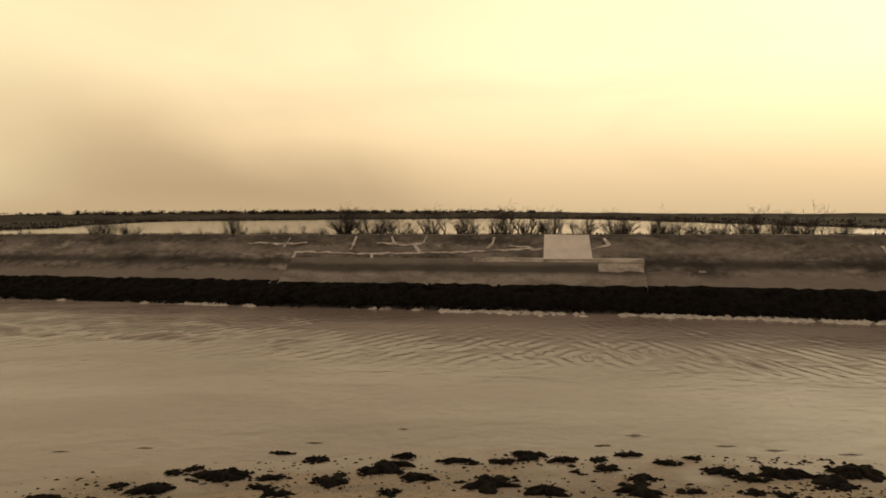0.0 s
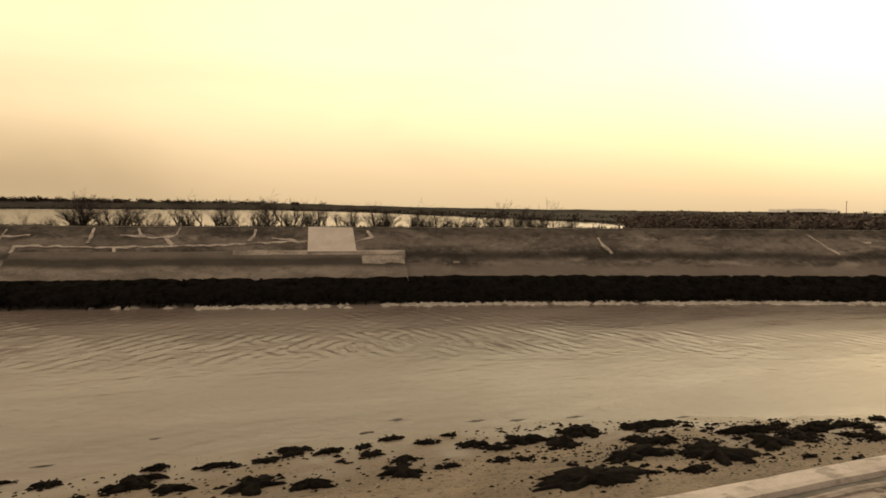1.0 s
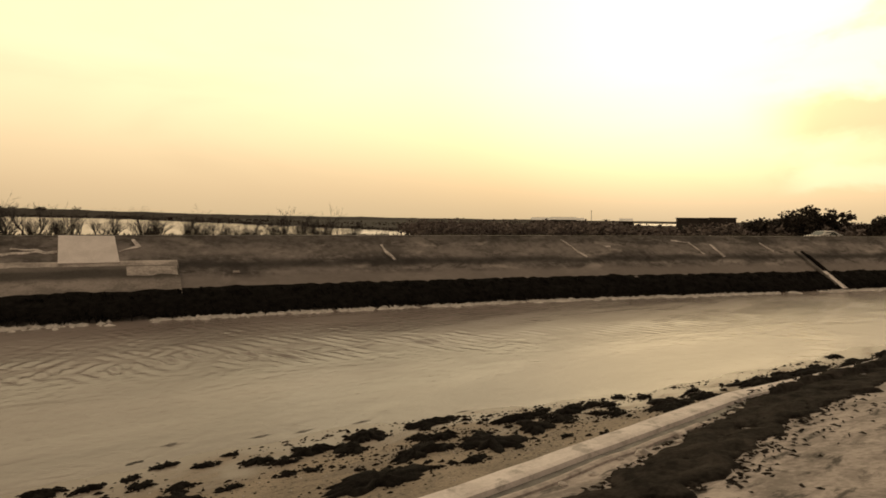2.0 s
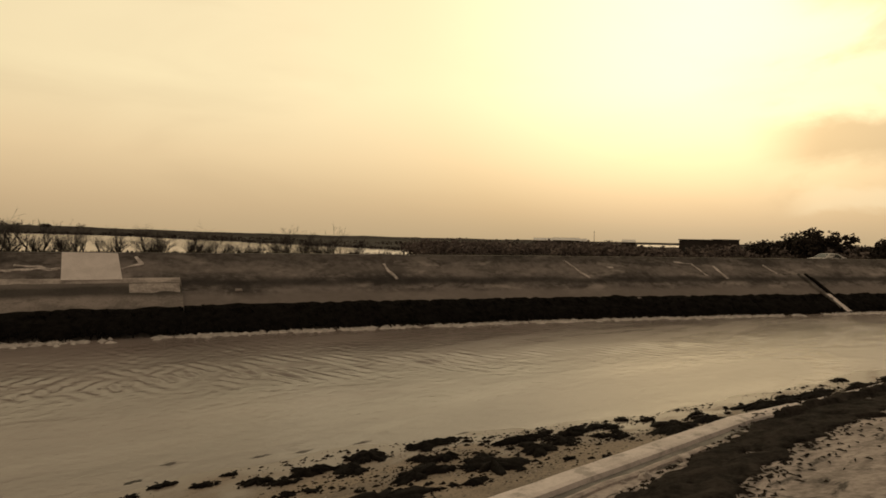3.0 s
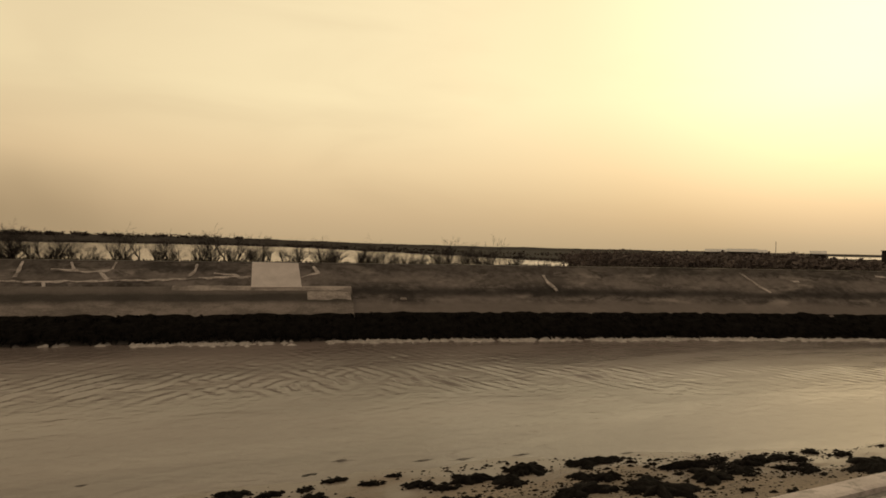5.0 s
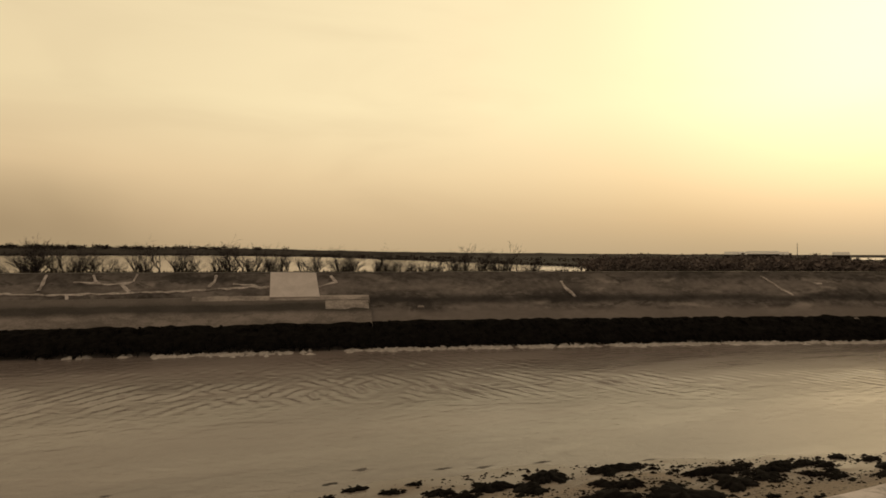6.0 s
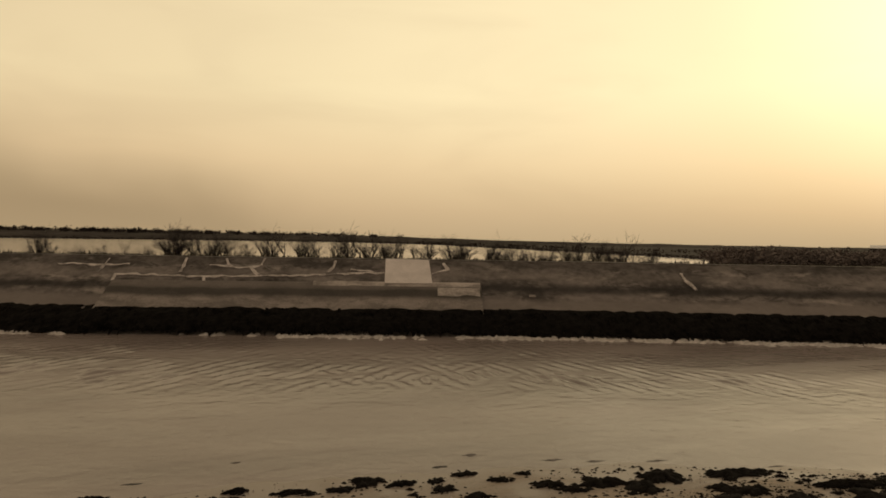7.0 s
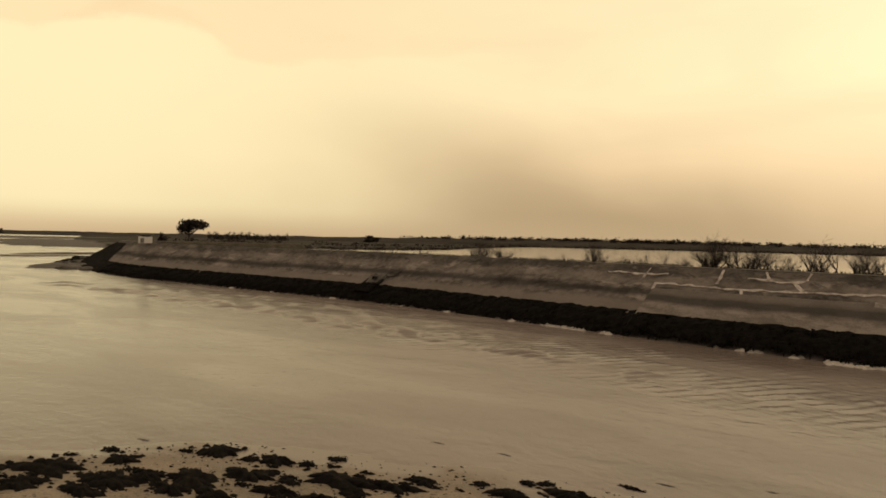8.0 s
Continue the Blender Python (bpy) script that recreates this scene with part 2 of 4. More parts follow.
MARSH = surface("marsh_land", (0.022, 0.017, 0.012), (0.042, 0.033, 0.024), 0.02, 0.95, 0.3, 20.0, (1, 1, 1), 0.1)
WOODS = surface("distant_woods", (0.024, 0.0185, 0.014), (0.058, 0.046, 0.036), 0.05, 0.95, 0.5, 8.0, (1, 1, 1), 0.05)
HILL = surface("dark_hillside", (0.014, 0.0105, 0.008), (0.048, 0.037, 0.028), 0.02, 0.95, 0.4, 9.0, (1, 1, 4), 0.05)
SCRUB = surface("winter_scrub", (0.085, 0.069, 0.053), (0.20, 0.163, 0.127), 0.35, 0.95, 0.4, 6.0, (1, 1, 1), 0.05)
BARK = surface("bare_bark", (0.04, 0.033, 0.026), (0.10, 0.084, 0.066), 3.0, 0.9, 0.4, 6.0, (1, 1, 1), 0.15)
LEAF = surface("dark_evergreen", (0.022, 0.018, 0.013), (0.06, 0.048, 0.036), 1.2, 0.8, 0.3, 6.0, (1, 1, 1), 0.1)
ROCK = surface("shore_rock", (0.05, 0.043, 0.034), (0.16, 0.14, 0.11), 0.9, 0.8, 0.7, 7.0, (1, 1, 1), 0.3)
MUD = surface("mud_bank", (0.075, 0.063, 0.05), (0.15, 0.128, 0.10), 0.15, 0.6, 0.3, 20.0, (1, 1, 1), 0.35)
DARK_WALL = surface("dark_boarding", (0.028, 0.021, 0.016), (0.05, 0.039, 0.031), 0.6, 0.85, 0.3, 6.0, (1, 1, 0.3), 0.2)
PALE_PAINT = surface("pale_paint", (0.62, 0.58, 0.50), (0.76, 0.71, 0.62), 0.8, 0.6, 0.1, 8.0, (1, 1, 1), 0.4)
GLASS = surface("dark_glass", (0.02, 0.02, 0.02), (0.03, 0.03, 0.03), 1.0, 0.18, 0.0, 4.0, (1, 1, 1), 0.6)
RUBBER = surface("tyre_rubber", (0.012, 0.012, 0.012), (0.02, 0.02, 0.02), 3.0, 0.85, 0.2)
STEEL = surface("dull_steel", (0.16, 0.15, 0.13), (0.26, 0.24, 0.21), 2.0, 0.5, 0.2)


# ---- mesh helpers ----
def mesh_of(name, verts, faces, material, smooth=False):
    me = bpy.data.meshes.new(name)
    me.from_pydata([tuple(v) for v in verts], [], faces)
    me.materials.append(material)
    if smooth:
        me.polygons.foreach_set("use_smooth", [True] * len(me.polygons))
    me.update()
    return me


def solid(name, verts, faces, material, parent=None, label="", smooth=False):
    """One mesh object from plain lists, under parent if there is one."""
    ob = new(name, mesh_of(name, verts, faces, material, smooth))
    if parent is not None:
        ob.parent = parent
    return tagged(ob, label)


def part(name, bm, material, parent=None, label="", smooth=False):
    """Links a bmesh as one mesh object."""
    me = bpy.data.meshes.new(name)
    bm.to_mesh(me)
    bm.free()
    me.materials.append(material)
    if smooth:
        me.polygons.foreach_set("use_smooth", [True] * len(me.polygons))
    ob = new(name, me)
    if parent is not None:
        ob.parent = parent
    return tagged(ob, label)


def sheet(rows, closed=False):
    """Vertices and quads of a grid given as rows of points."""
    n = len(rows[0])
    verts = [p for r in rows for p in r]
    faces = [(i * n + j, i * n + j + 1, (i + 1) * n + j + 1, (i + 1) * n + j) for i in range(len(rows) - 1) for j in range(n - 1)]
    if closed:
        faces += [(i * n + n - 1, i * n, (i + 1) * n, (i + 1) * n + n - 1) for i in range(len(rows) - 1)]
    return verts, faces


def box(bm, size, at, bevel=0.0, turn=0.0):
    made = bmesh.ops.create_cube(bm, size=1.0, matrix=Matrix.Translation(at) @ Matrix.Rotation(turn, 4, "Z") @ Matrix.Diagonal((*size, 1)))
    if bevel:
        edges = {e for v in made["verts"] for e in v.link_edges}
        bmesh.ops.bevel(bm, geom=list(edges), offset=bevel, segments=2, affect="EDGES", profile=0.5)


def at_bearing(az, dist, z=0.0):
    a = radians(az)
    return Vector((math.sin(a) * dist, math.cos(a) * dist, z))


# ---- the far sea wall ----
SHORE = np.array([(-112, 110.528), (-121, 85), (-124, 71), (-117, 63.8), (-104, 58), (-92, 53.2), (-80, 50), (-70, 49), (-55, 48), (-44, 47.2), (-33, 46), (-20.4, 43.2),
                  (-10.5, 40.8), (0.5, 38.7), (11.5, 36.7), (23.5, 33.4), (36, 29.6), (56, 21.8), (69, 16.9), (100, 5), (140, -10)], float)
STEP = 0.5


def smooth_line(ctrl, width=25):
    d = np.r_[0, np.cumsum(np.hypot(*np.diff(ctrl, axis=0).T))]
    s = np.arange(0, d[-1], STEP)
    p = np.stack([np.interp(s, d, ctrl[:, 0]), np.interp(s, d, ctrl[:, 1])], 1)
    h = width // 2
    k = np.ones(width) / width
    return np.stack([np.convolve(np.pad(p[:, i], h, mode="reflect", reflect_type="odd"), k, "valid") for i in (0, 1)], 1)


LINE = smooth_line(SHORE)
TAN = np.gradient(LINE, axis=0)
TAN /= np.linalg.norm(TAN, axis=1)[:, None]
NOR = np.stack([-TAN[:, 1], TAN[:, 0]], 1)
ZERO = int(np.argmin(abs(LINE[:, 0])))   # where the wall passes straight ahead
S0, S1 = -ZERO * STEP, (len(LINE) - 1 - ZERO) * STEP


def on_line(s, off):
    """A place off metres inland of the far waterline, s metres along it."""
    i = min(max(s / STEP + ZERO, 0), len(LINE) - 1.001)
    k, w = int(i), i - int(i)
    p = LINE[k] * (1 - w) + LINE[k + 1] * w
    m = NOR[k] * (1 - w) + NOR[k + 1] * w
    return p[0] + m[0] * off, p[1] + m[1] * off


def run_of(z):
    return float(np.interp(z, (-1.0, 0.0, 1.2, 1.85, 4.3), (-1.6, 0.0, 1.95, 2.95, 6.9)))


LEAN = 0.53   # how the slope's outward direction splits between seaward and up


def on_wall(s, z, lift=0.0):
    """A place on the sloping face, lifted square off it."""
    x, y = on_line(s, run_of(z) - LEAN * lift)
    return x, y, z + lift * 0.85


def strip(name, profile, s0, s1, step, material, parent, label="", wobble=0.0, smooth=False):
    """Sweeps a profile of (offset, height) along the waterline."""
    rows = []
    for i in range(int((s1 - s0) / step) + 1):
        s = s0 + i * step
        row = []
        for off, z in profile:
            x, y = on_line(s, off)
            k = wobble * noise.noise((s * 0.35, off * 0.9, z)) if wobble else 0.0
            row.append((x, y, z + k))
        rows.append(row)
    v, f = sheet(rows)
    f = [q[::-1] for q in f]
    return solid(name, v, f, material, parent, label, smooth)


wall_far = tagged(new("wall_far"), "long sloping masonry sea wall above the channel", "sea wall", kind="structure")
strip("footing", [(-1.6, -1.0), (0.0, 0.0), (1.95, 1.2)], S0, S1, 1.0, ROCK, wall_far, wobble=0.06)
strip("toe", [(1.95, 1.2), (1.95, 1.23), (2.45, 1.53), (2.95, 1.85), (3.0, 1.88)], S0, S1, 1.0, MASONRY, wall_far, "pale worn masonry toe", 0.03)
strip("slope", [(3.0, 1.84)] + [(3.0 + 3.9 * k / 12, 1.88 + 2.42 * k / 12) for k in range(1, 13)], S0, S1, 0.5, MASONRY, wall_far, "weathered dark masonry", 0.05)
strip("coping", [(6.9, 4.28), (6.95, 4.36), (7.5, 4.38), (7.55, 4.3)], S0, S1, 1.0, MASONRY, wall_far)
strip("crest_turf", [(7.55, 4.32), (8.4, 4.36), (9.6, 4.3), (11.0, 3.6), (14.0, 2.2), (17.0, 1.15)], S0, S1, 1.0, GRASS, wall_far, "winter turf", 0.08)


def slab_on_wall(name, outline, thick, material, parent, label=""):
    """A raised patch with an outline given along and up the slope."""
    low = [on_wall(s, z, -0.03) for s, z in outline]
    top = [on_wall(s, z, thick) for s, z in outline]
    n = len(outline)
    faces = [tuple(range(n, 2 * n))] + [(i, (i + 1) % n, n + (i + 1) % n, n + i) for i in range(n)]
    ob = solid(name, low + top, faces, material, parent, label)
    bm = bmesh.new()
    bm.from_mesh(ob.data)
    bmesh.ops.triangulate(bm, faces=[f for f in bm.faces if len(f.verts) > 4])
    bmesh.ops.recalc_face_normals(bm, faces=bm.faces)
    bm.to_mesh(ob.data)
    bm.free()
    return ob


def band_on_wall(name, line, width, thick, material, parent):
    """A ragged raised strip of mortar along a line of places on the slope."""
    pts = []
    for (a, b), (c, d) in zip(line[:-1], line[1:]):
        n = max(2, int(math.hypot(c - a, (d - b) * 1.9) / 0.18))
        pts += [(a + (c - a) * k / n, b + (d - b) * k / n) for k in range(n)]
    pts.append(line[-1])
    left, right = [], []
    for i, (s, z) in enumerate(pts):
        a, b = pts[max(i - 1, 0)], pts[min(i + 1, len(pts) - 1)]
        ds, dz = b[0] - a[0], (b[1] - a[1]) * 1.9
        l = math.hypot(ds, dz) or 1.0
        w = width * 0.5 * max(0.25, 0.95 + 1.1 * noise.noise((s * 1.7, z * 3.1, 1.7)))
        j = 0.10 * noise.noise((s * 1.4, z * 2.0, 7.0))
        left.append((s - dz / l * w + j, z + ds / l * w / 1.9 + j))
        right.append((s + dz / l * w + j, z - ds / l * w / 1.9 + j))
    rows = [[on_wall(*p, -0.02) for p in left], [on_wall(*p, thick) for p in left], [on_wall(*p, thick) for p in right], [on_wall(*p, -0.02) for p in right]]
    v, f = sheet(rows)
    return solid(name, v, f, material, parent)


# a later concrete repair of the toe, standing proud of the old face
def proud(s0, s1, z0, z1, thick, name, material, label=""):
    n = max(2, int((s1 - s0) / 0.8))
    rows = [[on_wall(s0 + (s1 - s0) * k / n, z, t + 0.012 * noise.noise((k * 0.7, z, 3.0))) for k in range(n + 1)]
            for z, t in ((z0, -0.05), (z0, thick * 0.9), (z0 + (z1 - z0) * 0.5, thick), (z1 - 0.03, thick), (z1, thick * 0.85), (z1, -0.05))]
    v, f = sheet(rows)
    m = len(f)
    cols = n + 1
    f += [tuple(i * cols for i in range(6)), tuple(i * cols + n for i in reversed(range(6)))]
    return solid(name, v, f, material, wall_far, label)


proud(-11.8, 12.05, 0.95, 2.74, 0.18, "repair_panel", PANEL, "stained concrete repair panel")
proud(1.2, 12.0, 2.52, 2.80, 0.20, "panel_ledge", LEDGE)
proud(9.25, 11.94, 1.86, 2.50, 0.19, "panel_patch", LEDGE, "pale rendered patch")
slab_on_wall("repair_slab", [(5.86, 2.66), (8.92, 2.66), (8.72, 4.14), (5.84, 4.18)], 0.26, REPAIR, wall_far, "smooth pale cement slab")

REPAIRS = [
    [(-12.1, 3.16), (-6.6, 3.08), (-3.7, 3.13), (0.8, 3.22), (3.3, 3.37), (5.8, 3.45)],
    [(-16.5, 3.75), (-11.6, 3.73)],
    [(-13.2, 4.11), (-13.2, 3.72), (-13.25, 3.23)],
    [(-7.9, 4.24), (-7.85, 3.8), (-7.8, 3.33)],
    [(-6.1, 3.78), (-4.8, 3.74), (-3.3, 3.67), (-2.5, 3.85)],
    [(-5.1, 4.24), (-4.7, 3.71)],
    [(-2.5, 4.28), (-2.6, 3.82), (-3.3, 3.6), (-2.6, 3.24)],
    [(2.4, 4.2), (2.3, 3.76), (2.0, 3.42)],
    [(3.5, 3.62), (5.7, 3.41)],
    [(9.7, 4.13), (10.0, 3.67), (8.95, 3.46)],
    [(-12.0, 3.16), (-11.9, 2.79)],
    [(-6.1, 3.08), (-5.9, 2.73)],
]
for row in REPAIRS:
    band_on_wall("mortar_band", row, 0.18, 0.05, MORTAR, wall_far)
REPAIRS_EAST = [
    [(25.58, 3.73), (25.63, 3.28), (26.08, 2.71)],
    [(40.73, 4.04), (41.28, 3.32), (41.88, 2.69)],
    [(44.18, 3.52), (44.78, 3.46)],
    [(51.48, 3.99), (53.18, 3.82), (53.58, 2.85)],
    [(55.28, 3.63), (55.48, 2.61)],
    [(61.08, 3.73), (61.68, 3.05)],
]
for row in REPAIRS_EAST:
    band_on_wall("mortar_band", row, 0.19, 0.05, MORTAR, wall_far)


# ---- water, land and the near shore ----
def land_sheet():
    inner = [on_line(S1 - 2.0 * k, 16.6) for k in range(int((S1 + 78) / 2.0) + 1)]
    outer = [(-108, 80), (-114, 106), (-230, 140), (-400, 217), (-700, 388), (-1700, 1000), (-4000, 2500), (-2500, 4200), (0, 4900), (3000, 3900), (4700, 1200), (4700, -300), (170, -14)]
    pts = [(x, y, 1.2) for x, y in inner + outer]
    bm = bmesh.new()
    f = bm.faces.new([bm.verts.new(p) for p in pts])
    bmesh.ops.triangulate(bm, faces=[f])
    bmesh.ops.recalc_face_normals(bm, faces=bm.faces)
    if bm.faces[:][0].normal.z < 0:
        bmesh.ops.reverse_faces(bm, faces=bm.faces)
    return tagged(part("ground", bm, MARSH), "flat brown marsh land beyond the sea wall", "land", kind="structure")


land_sheet()

FAR_SHORE = [(-56, 300), (-52, 318), (-46, 285), (-40, 268), (-35, 290), (-31, 344), (-27, 560), (-23, 830), (-14, 900), (-4, 1031), (4, 1040), (12, 760), (18, 480), (24, 344), (30, 265), (34, 235), (36.5, 212), (38, 150)]


def shore_at(az):
    return float(np.interp(az, [a for a, _ in FAR_SHORE], [d for _, d in FAR_SHORE]))


def lagoon():
    far = [at_bearing(a, shore_at(a) * (1 + 0.02 * noise.noise((a * 0.9, 0, 0))), 1.24) for a in np.arange(-56, 38.1, 0.5)]
    near = [at_bearing(a, 96, 1.24) for a in np.arange(-56, 38.1, 0.5)]
    v, f = sheet([near, far])
    return tagged(solid("lagoon", v, f, LAGOON), "still pale lagoon behind the sea wall", "water", kind="structure")


lagoon()


def far_water():
    """A reach of open water far off, shining under the brightest sky."""
    v, f = sheet([[at_bearing(a, d, 1.25) for a in np.arange(56.6, 61.0, 0.4)] for d in (640, 1090)])
    return tagged(solid("water_far", v, [q[::-1] for q in f], LAGOON), "bright reach of water beyond the scrub", "water", kind="structure")


far_water()


def channel():
    """The channel: a fine strip with crossing wavelets down its middle, and open water beyond."""
    s_all = np.arange(-75, 82, 0.13)
    d_all = np.r_[np.arange(-36, -17, 0.7), np.arange(-17, 1.2, 0.15)]
    rows = []
    for d in d_all:
        row = []
        for s in s_all:
            x, y = on_line(s, d)
            if d < -17:
                row.append((x, y, 0.0))
                continue
            c = -11.2 + 1.2 * noise.noise((s * 0.06, 4.0, 0.0))
            strip_w = math.exp(-((d - c) / 1.7) ** 2) * (1.0 if s < 20 else max(0.12, 1 - (s - 20) / 34))
            inner_w = 0.42 * math.exp(-((d + 6.2) / 3.0) ** 2) * (1.0 if s < 12 else max(0.15, 1 - (s - 12) / 20))
            turn = min(max((s + 1.0) / 16.0, 0.0), 1.0)      # the two trains trade places along the channel
            h = 0.0
            for way, share, seed in ((-1.0, 1.0 - 0.92 * turn, 2.0), (1.0, 0.08 + 0.92 * turn, 31.0)):
                u, q = s + way * d * 0.55, d - way * s * 0.55               # across and along the crests
                packet = max(0.30 + 1.5 * noise.noise((u * 0.42, q * 0.62, seed)) + 0.5 * noise.noise((s * 0.16, d * 0.4, seed + 7)), 0.0)
                p = 7.4 * u + 1.8 * noise.noise((u * 0.3, q * 0.3, seed + 3)) + 0.6 * noise.noise((u * 1.0, q * 1.0, seed + 5))
                h += share * packet * (math.sin(p) + 0.16 * math.sin(2 * p + 0.6))
            h *= (strip_w * 1.35 + inner_w * 0.65) * 0.075 * (1.0 if s < 14 else max(0.4, 1 - (s - 14) / 20))
            h += inner_w * 0.010 * (math.sin(9.0 * d + 3.0 * s + 7 * noise.noise((s * 0.6, d * 0.6, 8.0))) + math.sin(8.0 * d - 4.0 * s + 7 * noise.noise((s * 0.6, d * 0.6, 18.0))))
            row.append((x, y, h))
        rows.append(row)
    v, f = sheet(rows)
    ob = solid("water", v, [q[::-1] for q in f], WATER, None, "", True)
    tagged(ob, "murky tidal channel with a strip of small wavelets", "water", kind="structure")
    far = [(-4800, -4800, -0.03), (4800, -4800, -0.03), (4800, 4800, -0.03), (-4800, 4800, -0.03)]
    tagged(solid("open_water", far, [(0, 1, 2, 3)], WATER), "open tidal water reaching the horizon", "water", kind="structure")


channel()

NEAR_SHORE = np.array([(-80, -40), (-40, -16), (-26, 1), (-18, 8.6), (-14, 12.1), (-8, 14.2), (-4, 14.9), (0, 15.3), (5, 15.2), (10, 14.5), (18.5, 11.9), (30, 10.4), (45, 8.6), (70, 4), (120, -8)], float)
KERB_LINE = np.array([(-80, -50), (-40, -24), (-26, -8), (-16, 3), (-8, 8.2), (0, 9), (9, 9.0), (18.4, 9.0), (24.8, 8.1), (31, 7.5), (45, 6.2), (70, 2), (120, -10)], float)


def y_shore(x):
    return float(np.interp(x, NEAR_SHORE[:, 0], NEAR_SHORE[:, 1]))


def y_kerb(x):
    return float(np.interp(x, KERB_LINE[:, 0], KERB_LINE[:, 1]))


def beach_z(x, y):
    d = y_shore(x) - y
    z = 0.055 * d if d > 0 else 0.075 * d
    return z + 0.035 * noise.noise((x * 0.5, y * 0.5, 0)) + 0.012 * noise.noise((x * 2.3, y * 2.3, 5))


xs = np.r_[np.arange(-80, -24, 2.0), np.arange(-24, 36, 0.25), np.arange(36, 121, 2.0)]
v, f = sheet([[(x, y_shore(x) + 5 - k * (y_shore(x) + 5.5 - y_kerb(x)) / 44, beach_z(x, y_shore(x) + 5 - k * (y_shore(x) + 5.5 - y_kerb(x)) / 44)) for x in xs] for k in range(45)])
tagged(solid("beach", v, [q[::-1] for q in f], SAND, None, "", True), "wet pale sand strip along the near bank", "beach", kind="structure")


def near_sweep(name, profile, material, parent, label="", x0=-60.0, x1=110.0, step=0.5, wobble=0.0):
    rows = []
    for k in range(int((x1 - x0) / step) + 1):
        x = x0 + k * step
        rows.append([(x, y_kerb(x) - off, z + (wobble * noise.noise((x * 0.8, off * 0.8, z)) if wobble else 0)) for off, z in profile])
    v, f = sheet(rows)
    return solid(name, v, f, material, parent, label)


bank_near = tagged(new("bank_near"), "near sea bank with a kerb and concrete apron", "sea bank", kind="structure")
near_sweep("kerb", [(-0.05, 0.1), (-0.02, 0.58), (0.05, 0.64), (0.5, 0.68), (0.62, 0.66), (0.66, 0.55)], KERB, bank_near, "pale worn kerb", wobble=0.02)
near_sweep("apron", [(0.66, 0.52)] + [(0.66 + 0.35 * k, 0.54 + 0.075 * k) for k in range(1, 13)] + [(6.3, 1.78), (8.3, 4.0)], APRON, bank_near, "stained concrete apron", wobble=0.05)
near_sweep("bank_top", [(8.3, 4.0), (8.7, 4.1), (11.0, 4.1), (40.0, 3.9), (3000.0, 3.5)], GRASS, bank_near)
# the gutter floor between kerb and rib is given a dark colour
near_sweep("gutter", [(0.655, 0.56), (0.70, 0.585), (0.9, 0.60), (1.04, 0.605)], MUD, bank_near, "dark floor of the gutter behind the kerb", -20.0, 60.0, 0.5, 0.012)
near_sweep("gutter_rib", [(1.02, 0.55), (1.04, 0.70), (1.12, 0.72), (1.2, 0.70), (1.24, 0.58)], LEDGE, bank_near, "broken pale rib beside the gutter", -10.0, 15.0, 0.5, 0.05)


# ---- wrack on the far wall, and the pale fringe at its foot ----
CORNER = (int(np.argmin(np.hypot(LINE[:, 0] + 92, LINE[:, 1] - 53.3))) - ZERO) * STEP


def wrack_cover():
    """The thick ragged skin of weed on the foot of the wall, with hanging tufts, and a dark cover on its end."""
    rng = random.Random(3)
    rows = []
    s_all = np.arange(max(CORNER - 60, S0 + 1), 100, 0.3)
    for k in range(12):
        row = []
        for s in s_all:
            top = 1.40 + 0.07 * noise.noise((s * 0.5, 0, 0)) + 0.10 * noise.noise((s * 1.9, 3, 0))
            # past the corner the cover climbs almost to the crest to darken the end face
            top += 2.6 * min(max((CORNER - 3.0 - s) / 9.0, 0.0), 1.0)
            if -11.8 < s < 12.05:
                top -= 0.20
            low = 0.05 + 0.14 * noise.noise((s * 0.6, 8, 0)) + 0.20 * noise.noise((s * 2.2, 9, 0)) + 0.12 * noise.noise((s * 0.2, 1, 0)) - (0.12 if noise.noise((s * 0.11, 2, 2)) > 0.1 else 0.0)
            z = low + (top - low) * k / 11
            thick = 0.02 + 0.15 * math.sin(math.pi * (0.08 + 0.86 * k / 11)) + 0.10 * noise.noise((s * 1.3, z * 3.0, 5)) + 0.05 * noise.noise((s * 4.1, z * 7, 1))
            row.append(on_wall(s, z, max(thick, 0.012) + (0.19 if -11.8 < s < 12.05 else 0.0)))
        rows.append(row)
    v, f = sheet(rows)
    for _ in range(5200):
        s = rng.uniform(-92, 98)
        z = rng.uniform(-0.02, 1.2 if -12.5 < s < 12 else 1.36)
        w, h = rng.uniform(0.04, 0.12), rng.uniform(0.10, 0.34)
        n = len(v)
        lift = rng.uniform(0.14, 0.26) + (0.18 if -11.8 < s < 12.05 else 0.0)
        v += [on_wall(s - w, z, lift * 0.6), on_wall(s + w, z, lift * 0.6), on_wall(s + w * 0.4 + rng.uniform(-.08, .08), z - h, lift * 0.75), on_wall(s, z - h * 0.4, lift)]
        f += [(n, n + 3, n + 2), (n + 3, n + 1, n + 2), (n, n + 1, n + 3)]
    ob = solid("wrack_cover", v, f, BAND)
    return tagged(ob, "thick black seaweed on the foot of the sea wall, dark cover on its end", "seaweed", kind="stuff")


wrack_cover()


